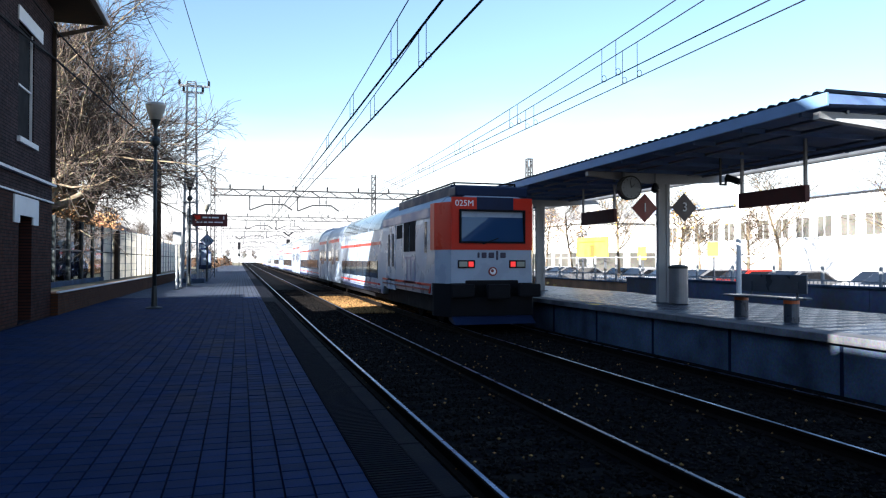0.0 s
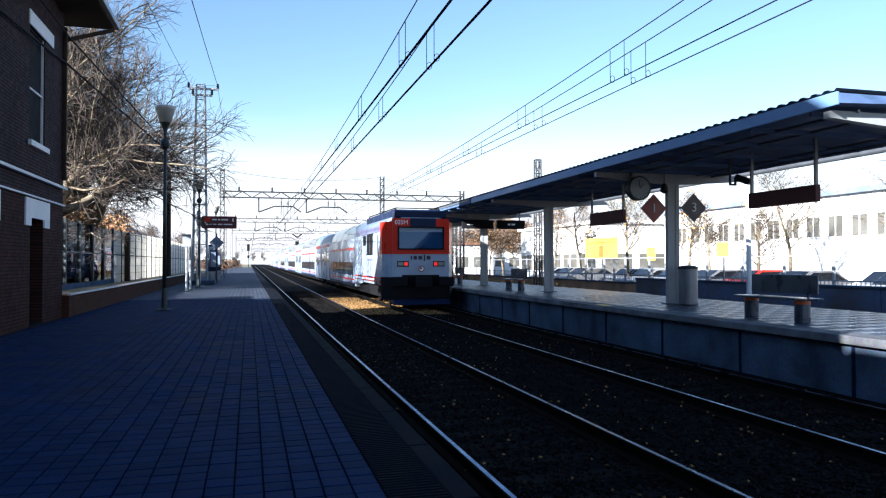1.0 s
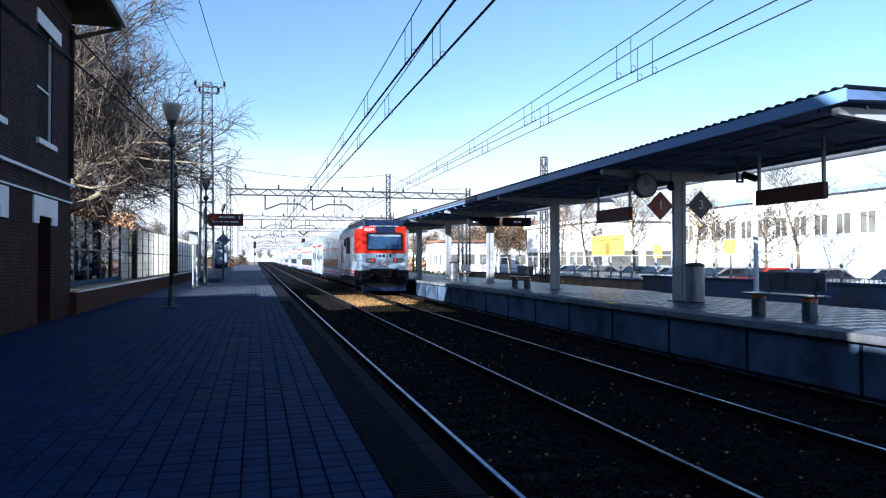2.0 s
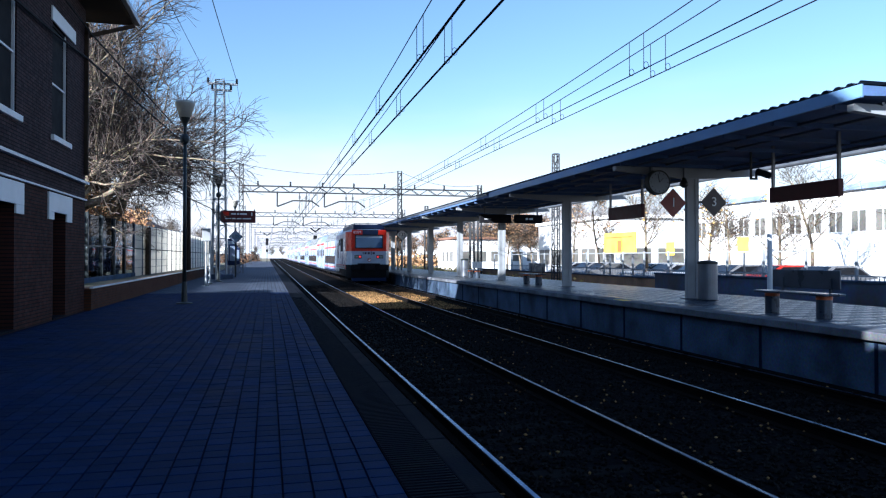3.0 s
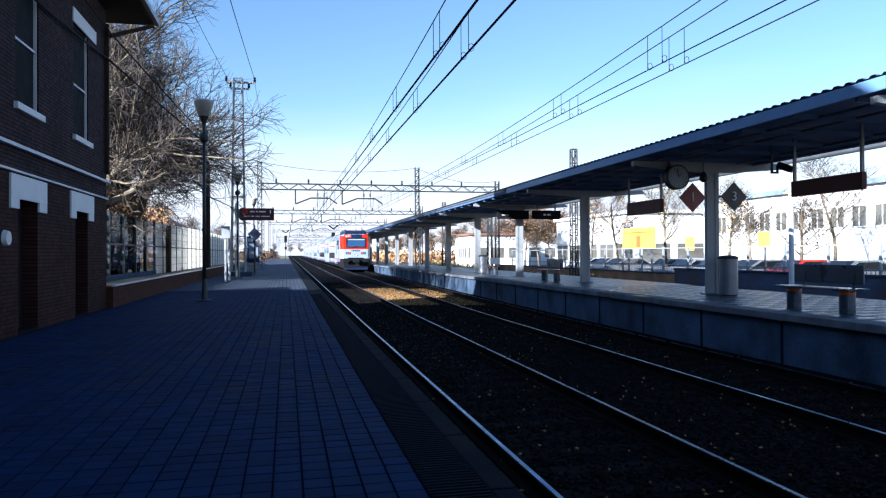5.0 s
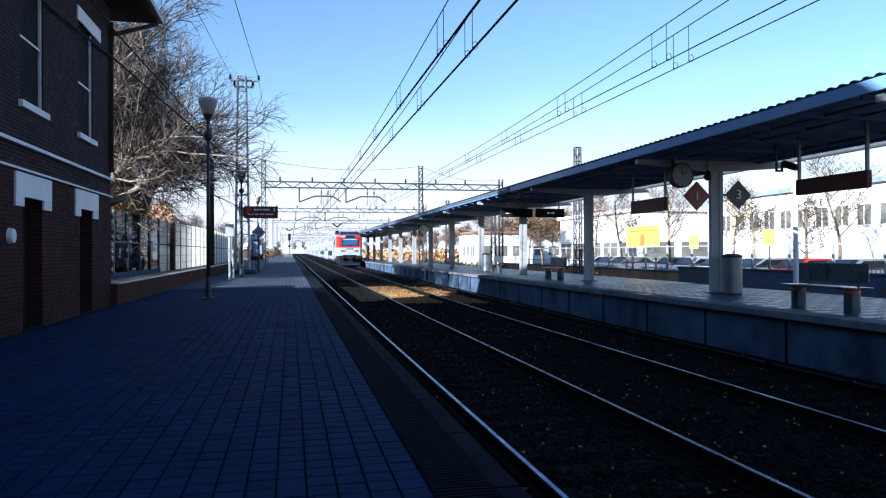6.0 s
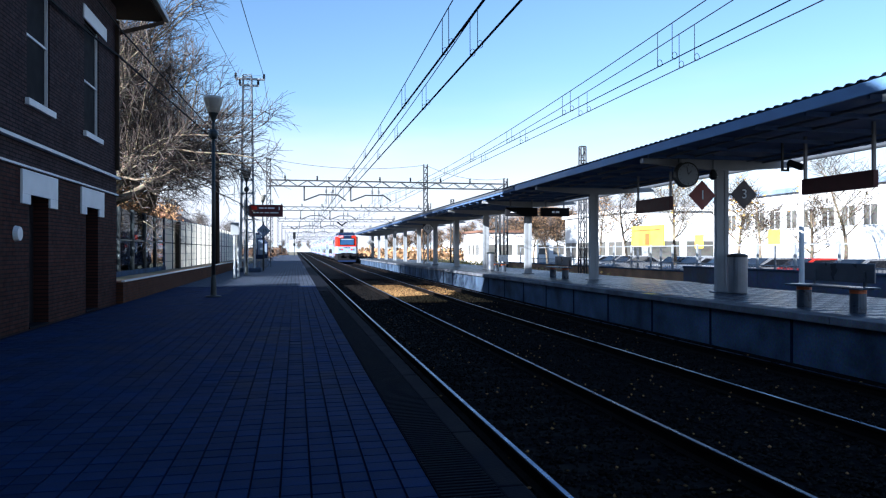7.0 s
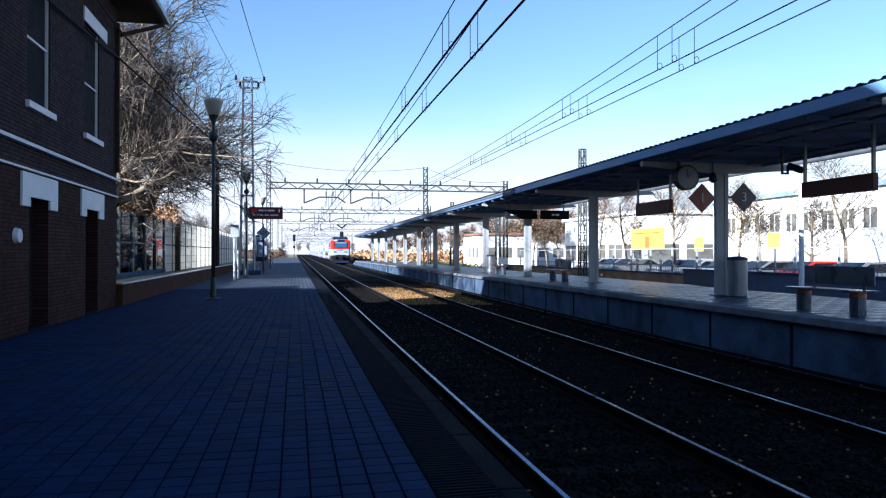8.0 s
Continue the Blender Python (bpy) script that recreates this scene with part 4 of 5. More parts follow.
            ra, rb = r0 + (r1 - r0) * k / n, r0 + (r1 - r0) * (k + 1) / n
            store.append((p, q, ra, rb))
            joints.append((q, d, rb))
            d = (d + Vector((rng.gauss(0, wander), rng.gauss(0, wander), rng.gauss(up, wander)))).normalized()
            p = q
        return joints

    def aside(d, angle):
        """A way that leaves d by about an angle, in degrees."""
        u = d.orthogonal().normalized()
        w = d.cross(u)
        a, b = rng.uniform(0, 6.283), radians(angle + rng.gauss(0, 9))
        return (d * math.cos(b) + (u * math.cos(a) + w * math.sin(a)) * math.sin(b)).normalized()

    start = run(thick, Vector((0, 0, 0)), Vector((lean[0], lean[1], 1)).normalized(), height * 0.2, 0.4, 0.33, 4, 0.05, 0.02)
    fork = start[-1][0]
    knuckles = []
    for k in range(8):
        a = 6.283 * k / 7 + rng.gauss(0, 0.2)
        rise = radians(86 if k == 7 else (30, 60, 44)[k % 3] + rng.gauss(0, 6))
        d = Vector((math.cos(a) * math.cos(rise), math.sin(a) * math.cos(rise), math.sin(rise)))
        limb = run(thick, fork - Vector((0, 0, rng.uniform(0, 0.9))), d, height * (0.36 if k == 7 else 0.25) * rng.uniform(0.9, 1.1), 0.22, 0.12, 5, 0.13, 0.05)
        knuckles += [limb[2], limb[3], limb[4]]
        if k == 7:
            knuckles += [limb[1], limb[4], limb[4]]
        for q, way, r in limb[2:]:
            thick.append((q - way * 0.16, q, r * 0.9, r * 1.55))
            thick.append((q, q + way * 0.16, r * 1.55, r * 0.8))
    for q, way, r in knuckles:
        for _ in range(4):
            shoot = run(thick, q, (aside(way, 38) + Vector((0, 0, 0.16))).normalized(), reach * rng.uniform(0.65, 1.1), 0.05, 0.022, 6, 0.1, 0.0)
            for j, (p, d, _r) in enumerate(shoot):
                for _ in range(2 if j < 5 else 4):
                    spray = run(fine_ones, p, aside(d, 42), rng.uniform(1.0, 1.9) * (1.1 - 0.06 * j), 0.017, 0.01, 3, 0.14, 0.02)
                    for p2, d2, _r2 in spray:
                        for _ in range(2):
                            run(fine_ones, p2, aside(d2, 40), rng.uniform(0.4, 0.95), 0.0105, 0.0075, 2, 0.16, 0.0)
    ob = thing("plane_tree", at, label, "tree", "bare trees by the station")

    def skin(pieces, sides):
        v, f = [], []
        for p, q, r0, r1 in pieces:
            d = (q - p).normalized()
            u = d.orthogonal().normalized()
            w = d.cross(u)
            b = len(v)
            for c, r in ((p, r0), (q, r1)):
                for i in range(sides):
                    a = 6.28318 * i / sides
                    v.append(c + u * (r * math.cos(a)) + w * (r * math.sin(a)))
            for i in range(sides):
                j = (i + 1) % sides
                f.append((b + i, b + j, b + sides + j, b + sides + i))
        return v, f

    t = tagged(pydata("trunk", *skin(thick, 7), "bark", ob), "pale mottled trunk and knuckled limbs")
    for poly in t.data.polygons:
        poly.use_smooth = True
    tagged(pydata("crown", *skin(fine_ones, 3), "twig", ob), "sprays of fine bare twigs", kind="stuff")


plane_tree((-8.3, 34.0, 0.3), 17.0, 4.7, 11, "large bare pollarded plane tree with pale mottled bark")
plane_tree((-9.2, 43.5, 0.3), 17.5, 3.7, 24, "large bare plane tree with many fine twigs")
plane_tree((-11.5, 38.5, 0.3), 19.0, 5.0, 37, "bare plane tree standing behind the others")


def scrub(name, count, lo, hi, size, mat, label, seed, cat="shrub"):
    """Leaf clumps or grass blades in one mesh inside a box."""
    rng = np.random.default_rng(seed)
    c = rng.uniform(lo, hi, (count, 3))
    c[:, 2] = lo[2] + (hi[2] - lo[2]) * rng.random(count) ** 1.4 * (0.5 + 0.5 * np.sin(c[:, 1] * 1.7) ** 2)
    u = rng.normal(size=(count, 3))
    u *= (size * rng.uniform(0.5, 1.2, count) / np.linalg.norm(u, axis=1))[:, None]
    w = np.cross(u, rng.normal(size=(count, 3)))
    w *= (size * 0.5 / (np.linalg.norm(w, axis=1) + 1e-6))[:, None]
    v = np.stack([c - u, c + w, c + u, c - w], 1).reshape(-1, 3)
    f = np.arange(count * 4).reshape(-1, 4)
    return tagged(pydata(name, v.tolist(), f.tolist(), mat), label, cat, kind="stuff")


scrub("brown_hedge", 9000, (-11.0, 33, 1.5), (-8.6, 50, 6.4), 0.1, "brushwood", "dense brown withered hedge under the trees", 3)
# hedge added as dark backing, its shade put into the leaf colour
scrub("evergreen_hedge", 16000, (-10.4, 20, 0.3), (-9.0, 43, 4.6), 0.13, "ivy", "dense hedge with painted shade, added behind the clear screen", 14)
scrub("brown_hedge", 2600, (-9.4, 36, 2.6), (-8.0, 47, 4.6), 0.11, "dryleaf", "withered brown creeper over the screen wall", 15)
scrub("brown_hedge", 3000, (-12.0, 60, 0.4), (-9.5, 66, 5.6), 0.16, "dryleaf", "dense brown withered bush by the screen wall", 4)


# ---------------------------------------------------------------- lamps, poles and signs on the near platform
def street_lamp(x, y):
    s = thing("platform_lamp", (x, y, 0), "dark iron platform lamp with a conical bowl", "lamp", "platform lamps")
    part("base", lathe(bmesh.new(), [(0.22, 0), (0.22, 0.03), (0.085, 0.06), (0.07, 0.5), (0.056, 0.62)], 16), "iron", s)
    bm = bmesh.new()
    rod(bm, (0, 0, 0.6), (0, 0, 4.6), 0.056, 0.045, 12)
    rod(bm, (0, 0, 4.6), (0, 0, 5.05), 0.045, n=12)
    part("pole", bm, "iron", s, smooth=True)
    part("collar", lathe(bmesh.new(), [(0.05, 4.45), (0.12, 4.52), (0.14, 4.6), (0.12, 4.68), (0.05, 4.75)], 16), "iron", s)
    part("cup", lathe(bmesh.new(), [(0.05, 4.95), (0.075, 5.05), (0.15, 5.2)], 18), "iron", s)
    part("bowl", lathe(bmesh.new(), [(0.15, 5.2), (0.27, 5.58), (0.28, 5.6), (0.24, 5.66), (0.02, 5.7)], 18), "lampglass", s, "frosted lamp bowl", True)


for x, y in ((-2.26, 21.1), (-2.55, 39.7), (-2.45, 57.0)):
    street_lamp(x, y)

s = thing("departure_sign", (-2.8, 43.1, 0), "dark departure sign with red square on a white post", "sign")
bm = bmesh.new()
rod(bm, (0, 0, 0), (0, 0, 4.3), 0.13, 0.11, 14)
part("post", bm, "white", s, "white round post")
case = part("case", B((0.18, -0.14, 3.3, 2.1, 0.14, 4.0), bevel=0.02), "panelred", s, "dark maroon sign case")
part("route_square", B((0.3, -0.152, 3.68, 0.62, -0.139, 3.92)), "red", case)
part("text_bar", B((0.74, -0.15, 3.76, 1.0, -0.139, 3.84), (1.06, -0.15, 3.76, 1.18, -0.139, 3.84), (1.24, -0.15, 3.76, 1.62, -0.139, 3.84), (0.4, -0.15, 3.5, 0.72, -0.139, 3.56), (0.8, -0.15, 3.5, 0.98, -0.139, 3.56), (1.06, -0.15, 3.5, 1.3, -0.139, 3.56), (1.38, -0.15, 3.5, 1.85, -0.139, 3.56), (1.86, -0.15, 3.7, 1.92, -0.139, 3.88)), "ink", case)
part("bracket", B((0.1, -0.05, 3.4, 0.19, 0.05, 3.9)), "steel", s)

s = thing("notice_board", (-2.75, 35.6, 0), "small notice board on two thin white poles", "sign")
for y in (-1.1, 1.1):
    bm = bmesh.new()
    rod(bm, (0, y, 0), (0, y, 2.5), 0.055, n=12)
    part("pole", bm, "post", s)
    part("foot", B((-0.15, y - 0.15, 0, 0.15, y + 0.15, 0.03)), "iron", s)
part("board", B((-0.17, -1.2, 2.05, 0.2, -1.14, 2.62), bevel=0.01), "post", s)


def diamond(x, y, z, r, name, label, face, border, words, ink, pole_x=0.0, foot=0.0):
    s = thing(name, (x, y, foot), label, "sign")
    h = z - foot
    bm = bmesh.new()
    prism(bm, [(-r, h), (0, h - r), (r, h), (0, h + r)], "y", -0.02, 0.02)
    plate = part("plate", bm, border, s)
    if face != border:
        k = r * 0.86
        bm = bmesh.new()
        prism(bm, [(-k, h), (0, h - k), (k, h), (0, h + k)], "y", -0.028, -0.019)
        part("face", bm, face, plate)
    lettering("number", words, r * 0.9 if len(words) == 1 else r * 0.74, Matrix.Translation((0, -0.033, h)) @ FACING, ink, plate, "sign number")
    return s


# white face is painted blue-grey for the shade it stands in
s = diamond(-2.02, 48, 2.61, 0.45, "speed_sign", "diamond speed sign with painted shade on its face and a dark border on a pole", "shed", "inkdark", "135", "inkdark")
bm = bmesh.new()
rod(bm, (0, 0.06, 0), (0, 0.06, 3.2), 0.05, n=10)
part("pole", bm, "iron", s)
s = diamond(11.0, 59.4, 3.2, 0.55, "speed_sign", "white diamond speed sign with a dark border under the canopy", "ink", "inkdark", "135", "inkdark", 0, FAR_TOP)
bm = bmesh.new()
rod(bm, (0, 0.06, 0), (0, 0.06, 3.3), 0.05, n=10)
part("pole", bm, "steel", s)

for x, y, h in ((-2.3, 50.5, 2.2), (-2.5, 52.5, 2.6), (-2.3, 56, 2.0), (-2.6, 60.5, 2.2)):
    s = thing("information_panel", (x, y, 0), "blue grey information panel standing on the platform", "panel", "information panels")
    part("panel", B((-0.26, -0.05, 0.75, 0.26, 0.05, h), bevel=0.02), "navy", s)
    part("notice", B((-0.2, -0.058, 1.05, 0.2, -0.049, h - 0.15)), "shed", s, "pale faded notice")
    for q in (-0.22, 0.16):
        part("leg", B((q, -0.04, 0, q + 0.06, 0.04, 0.75)), "steel", s)

s = thing("wooden_pole", (-4.6, 45, 0.3), "dark weathered wooden pole", "pole")
bm = bmesh.new()
rod(bm, (0, 0, 0), (0, 0, 6.6), 0.15, 0.11, 12)
part("shaft", bm, "wood", s)


# ---------------------------------------------------------------- masts, portals and wires
def lattice(name, x, y, z0, z1, w0, w1, label, group="lattice masts", arms=(), paint="mast"):
    s = thing(name, (x, y, z0), label, "mast", group)
    h = z1 - z0
    c = [[(sx * w / 2, sy * w / 2) for sx, sy in ((-1, -1), (1, -1), (1, 1), (-1, 1))] for w in (w0, w1)]

    def corner(i, t):
        return Vector((c[0][i][0] * (1 - t) + c[1][i][0] * t, c[0][i][1] * (1 - t) + c[1][i][1] * t, h * t))
    for i in range(4):
        bm = bmesh.new()
        bar(bm, corner(i, 0), corner(i, 1), 0.07)
        part("upright", bm, paint, s)
    n = max(4, int(h / 0.8))
    for k in range(n):
        for i in range(4):
            j = (i + 1) % 4
            a, b = (i, j) if k % 2 else (j, i)
            part("brace", bar(bmesh.new(), corner(a, k / n), corner(b, (k + 1) / n), 0.035), paint, s)
            part("rung", bar(bmesh.new(), corner(i, (k + 1) / n), corner(j, (k + 1) / n), 0.05), paint, s)
    part("footing", B((-w0, -w0, 0, w0, w0, 0.25), bevel=0.03), "concrete", s)
    for xa, xb, z in arms:
        a = part("cross_arm", B((xa, -0.06, z - 0.06, xb, 0.06, z + 0.06)), paint, s)
        for xi in (xa + 0.05, xb - 0.05):
            part("insulator", lathe(bmesh.new(), [(0.03, -0.05), (0.1, 0.0), (0.05, 0.06), (0.1, 0.12), (0.05, 0.18), (0.09, 0.24), (0.03, 0.3)], 10, (xi, 0, z + 0.06)), "wire", a)
    return s


lattice("lattice_mast", -2.9, 46.0, 0.0, 12.2, 0.85, 0.5, "tall pale steel lattice mast with a cross arm", arms=((-0.75, 1.05, 12.0), (-0.5, 0.7, 11.6)), paint="post")


def gantry(y, x0, x1, tops, label):
    s = thing("catenary_portal", (0, y, 0), label, "gantry", "catenary portals")
    for x, top, foot in tops:
        c = part("mast", B((x - 0.19, -0.16, foot, x - 0.13, 0.16, top), (x + 0.13, -0.16, foot, x + 0.19, 0.16, top)), "mast", s, "grey lattice mast")
        bm = bmesh.new()
        for k in range(int((top - foot) / 0.55)):
            z = foot + 0.55 * k
            for q in (-0.14, 0.14):
                bar(bm, (x - 0.14, q, z), (x + 0.14, q, z + 0.5), 0.03)
                bar(bm, (x - 0.14, q, z + 0.5), (x + 0.14, q, z + 0.5), 0.045)
        tagged(part("bracing", bm, "mast", c), kind="stuff")
    for z in (6.62, 7.1):
        for q in (-0.2, 0.2):
            bm = bmesh.new()
            bar(bm, (x0, q, z), (x1, q, z), 0.075)
            part("chord", bm, "mast", s)
    bm = bmesh.new()
    n = int((x1 - x0) / 0.75)
    for k in range(n):
        a, b = x0 + (x1 - x0) * k / n, x0 + (x1 - x0) * (k + 1) / n
        for q in (-0.2, 0.2):
            bar(bm, (a, q, 6.62 if k % 2 else 7.1), (b, q, 7.1 if k % 2 else 6.62), 0.045)
        bar(bm, (a, -0.2, 7.1), (a, 0.2, 7.1), 0.04)
        bar(bm, (a, -0.2, 6.62), (a, 0.2, 6.62), 0.04)
    tagged(part("web", bm, "mast", s), kind="stuff")
    for k in range(int((x1 - x0) / 2.6)):
        xi = x0 + 1.3 + 2.6 * k
        part("insulator", lathe(bmesh.new(), [(0.03, 0.0), (0.1, 0.06), (0.04, 0.1), (0.1, 0.18), (0.04, 0.22), (0.09, 0.3), (0.03, 0.36)], 8, (xi, 0, 7.14)), "wire", s)
    for axis in (TRACK_1, TRACK_2):
        bm = bmesh.new()
        path = [(-2.1, 6.6), (-2.1, 5.45), (-0.85, 5.95), (0.65, 5.95), (1.3, 5.5)]
        for (xa, za), (xb, zb) in zip(path, path[1:]):
            rod(bm, (axis + xa, 0, za), (axis + xb, 0, zb), 0.06, n=8)
        for xi in (-0.3, 0.25):
            rod(bm, (axis + xi, 0, 5.95), (axis + xi, 0, 6.62), 0.03, n=6)
            rod(bm, (axis + xi, 0, 5.2), (axis + xi, 0, 5.95), 0.02, n=6)
            for k in range(3):
                rod(bm, (axis + xi, 0, 6.1 + 0.1 * k), (axis + xi, 0, 6.15 + 0.1 * k), 0.09, n=8)
        part("registration_arm", bm, "mast", s, "bent steel tube with insulators")
    return s


gantry(60, -2.1, 18.0, ((-2.1, 8.9, 0.0), (10.9, 8.66, FAR_TOP), (18.0, 7.6, -0.9)), "pale lattice portal carrying the overhead wires")
for y in (96, 132, 174, 231, 288, 345):
    gantry(y, -3.0, 18.0, ((-3.0, 8.0, -0.9), (18.0, 7.8, -0.9)), "distant lattice portal over the tracks")


def strand(points, r, parent, name="wire", sag=0.0, n=12):
    """A wire through points; each span hangs by its sag."""
    bm = bmesh.new()
    chain = []
    for a, b in zip(points, points[1:]):
        a, b = Vector(a), Vector(b)
        for k in range(n):
            t = k / n
            chain.append(a.lerp(b, t) - Vector((0, 0, 4 * sag * t * (1 - t))))
    chain.append(Vector(points[-1]))
    rings = []
    for i, c in enumerate(chain):
        d = (chain[min(i + 1, len(chain) - 1)] - chain[max(i - 1, 0)]).normalized()
        u = d.cross(Vector((0, 0, 1))).normalized()
        w = u.cross(d)
        rings.append([bm.verts.new(c + (u * math.cos(1.2566 * k) + w * math.sin(1.2566 * k)) * r) for k in range(5)])
    for p, q in zip(rings, rings[1:]):
        for k in range(5):
            bm.faces.new((p[k], p[(k + 1) % 5], q[(k + 1) % 5], q[k]))
    return part(name, bm, "wire", parent)


def catenary(xs, label):
    s = thing("overhead_line", (0, 0, 0), label, "overhead wire", "overhead lines")
    for x in xs:
        hang = [3 + 57 * k for k in range(-1, 5)]

        def top(y):
            u = ((y - 3) / 57) % 1
            return 5.98 - 4 * 0.8 * u * (1 - u)
        for dx in (-0.012, 0.012) if x < TRACK_2 else (0.0,):
            strand([(x + dx, -48, 4.86), (x + dx, 276, 4.86)], 0.011, s, "contact_wire", 0, 1)
        strand([(x, y, 5.98) for y in hang], 0.0105, s, "messenger_wire", 0.8, 14)
        for k in range(0, 34):
            for y in (7.15 + 5.05 * k, 7.15 + 5.05 * k + 0.55):
                if y > 110:
                    continue
                bm = bmesh.new()
                rod(bm, (x, y, 4.86), (x, y, top(y)), 0.008 if y > 25 else 0.007, n=5, caps=False)
                if y < 30:
                    for i in range(8):
                        a, b = 6.283 * i / 8, 6.283 * (i + 1) / 8
                        bar(bm, (x + 0.05 + 0.05 * math.cos(a), y, 4.94 + 0.07 * math.sin(a)), (x + 0.05 + 0.05 * math.cos(b), y, 4.94 + 0.07 * math.sin(b)), 0.008)
                part("dropper", bm, "wire", s)


catenary((2.63, 3.15), "overhead contact and carrier wires above the near track")
catenary((6.9, 7.36), "overhead contact and carrier wires above the second track")

s = thing("feeder_cables", (0, 0, 0), "dark cables strung between masts and the station", "cable")
strand([(-3.6, 46, 12.35), (-3.3, 6.0, 8.6), (-3.3, -30, 8.6)], 0.012, s, "cable", 0.15)
strand([(-1.93, 46, 12.3), (-1.93, 5.0, 8.5), (-1.9, -30, 8.6)], 0.016, s, "cable", 0.1)
strand([(-1.93, 46, 12.3), (-2.6, 112, 17.0)], 0.012, s, "cable", 0.8)
strand([(-2.9, 45.5, 6.45), (-4.28, 18.7, 6.12), (-4.28, 13.7, 5.78), (-4.3, 2.0, 5.4)], 0.027, s, "cable", 0.03, 6)
strand([(-2.9, 45.5, 6.45), (-4.2, 18.9, 6.75), (-4.2, 10.0, 7.0)], 0.022, s, "cable", 0.05, 6)
strand([(-2.1, 60, 8.85), (10.9, 60, 8.6), (18, 60, 7.6)], 0.016, s, "cable", 0.55)

# signals
for x, y, z in ((-0.2, 190, 0.0), (8.7, 137, -0.8)):
    s = thing("railway_signal", (x, y, z), "black railway signal head on a slim mast", "signal", "railway signals")
    bm = bmesh.new()
    rod(bm, (0, 0, 0), (0, 0, 6.0), 0.1, n=10)
    part("mast", bm, "iron", s)
    part("head", B((-0.35, -0.15, 4.4, 0.35, 0.1, 6.2), bevel=0.1), "black", s)
    part("head", B((-0.3, -0.15, 2.6, 0.3, 0.1, 3.3), bevel=0.08), "black", s)
    bm = bmesh.new()
    bar(bm, (-0.9, 0, 7.6), (0, 0, 6.9), 0.25)
    bar(bm, (0.9, 0, 7.6), (0, 0, 6.9), 0.25)
    part("marker", bm, "black", s)

# ---------------------------------------------------------------- things on the far platform
for x, z, face, words, lab in ((10.07, 2.69, "signred", "1", "red diamond sign with the platform number 1"), (11.25, 2.73, "signdark", "3", "dark diamond sign with the platform number 3")):
    s = diamond(x, 16.36, z, 0.37, "platform_sign", lab, face, face, words, "ink", 0, FAR_TOP)
    part("arm", B((min(0, 10.65 - x) , 0.02, z - FAR_TOP - 0.03, max(0, 10.65 - x), 0.06, z - FAR_TOP + 0.03)), "steel", s)

s = thing("station_clock", (9.53, 16.2, 3.18), "round station clock in a dark drum hanging from the canopy", "clock")
bm = bmesh.new()
rod(bm, (0, -0.09, 0), (0, 0.09, 0), 0.31, n=32)
drum = part("drum", bm, "iron", s)
bm = bmesh.new()
rod(bm, (0, -0.1, 0), (0, -0.088, 0), 0.27, n=32)
face = part("face", bm, "clockface", s, "pale clock face")
part("hour_pointer", bar(bmesh.new(), (0, -0.106, 0), (0.1, -0.106, 0.1), 0.02, 0.008), "inkdark", face)
part("minute_pointer", bar(bmesh.new(), (0, -0.11, 0), (-0.04, -0.11, 0.2), 0.015, 0.008), "inkdark", face)
for i in range(12):
    a = math.pi * i / 6
    part("hour_mark", bar(bmesh.new(), (0.21 * math.sin(a), -0.104, 0.21 * math.cos(a)), (0.25 * math.sin(a), -0.104, 0.25 * math.cos(a)), 0.016, 0.008), "inkdark", face)
part("bracket", B((-0.2, -0.04, 0.3, -0.14, 0.04, 0.5), (-0.2, -0.04, 0.44, 0.2, 0.04, 0.5)), "steel", s)

s = thing("loudspeaker", (10.35, 16.3, 3.22), "small dark bell-shaped loudspeaker under the canopy", "loudspeaker")
part("bell", lathe(bmesh.new(), [(0.04, 0.12), (0.07, 0.05), (0.11, -0.03), (0.11, -0.08), (0.04, -0.14)], 16), "iron", s)
bm = bmesh.new()
rod(bm, (0, 0, 0.1), (0, 0, 0.5), 0.02, n=8)
part("stem", bm, "steel", s)

s = thing("security_camera", (10.65, 13.9, 3.14), "dark security camera on a bracket under the canopy", "camera")
bm = bmesh.new()
bar(bm, (0.0, 0.0, 0.1), (0.2, -0.26, -0.05), 0.13, 0.15)
bmesh.ops.bevel(bm, geom=bm.edges[:], offset=0.02, segments=2, affect="EDGES")
part("housing", bm, "iron", s)
part("bracket", B((-0.16, -0.02, -0.1, -0.12, 0.02, 0.6), (-0.12, -0.02, -0.1, 0.02, 0.02, -0.06), (-0.02, -0.018, -0.06, 0.018, 0.018, 0.08)), "iron", s)


def hanging(y0, y1, z0, z1, label):
    s = thing("hanging_panel", (10.65, y0, z0), label, "panel", "hanging panels")
    part("board", B((-0.06, 0, 0, 0.06, y1 - y0, z1 - z0), bevel=0.01), "panelred", s)
    for y in (0.05, y1 - y0 - 0.05):
        part("hanger", B((-0.03, y - 0.025, 0, 0.03, y + 0.025, 3.74 - z0)), "steel", s)


hanging(11.46, 13.4, 2.48, 2.81, "long dark maroon panel hanging from the canopy")
hanging(18.89, 20.98, 2.47, 2.87, "dark maroon panel hanging from the canopy")

for x0, x1 in ((9.45, 10.95), (11.15, 12.5)):
    s = thing("departure_monitor", (x0, 31.5, 2.88), "dark departure monitor hanging under the canopy", "monitor", "departure monitors")
    part("case", B((0, -0.12, 0, x1 - x0, 0.12, 0.4), bevel=0.015), "black", s)
    part("text_bar", B((0.5, -0.128, 0.16, 0.62, -0.119, 0.24), (0.68, -0.128, 0.16, 0.85, -0.119, 0.24)) if x0 > 11 else B((0.2, -0.128, 0.16, 0.5, -0.119, 0.19)), "ink", s)
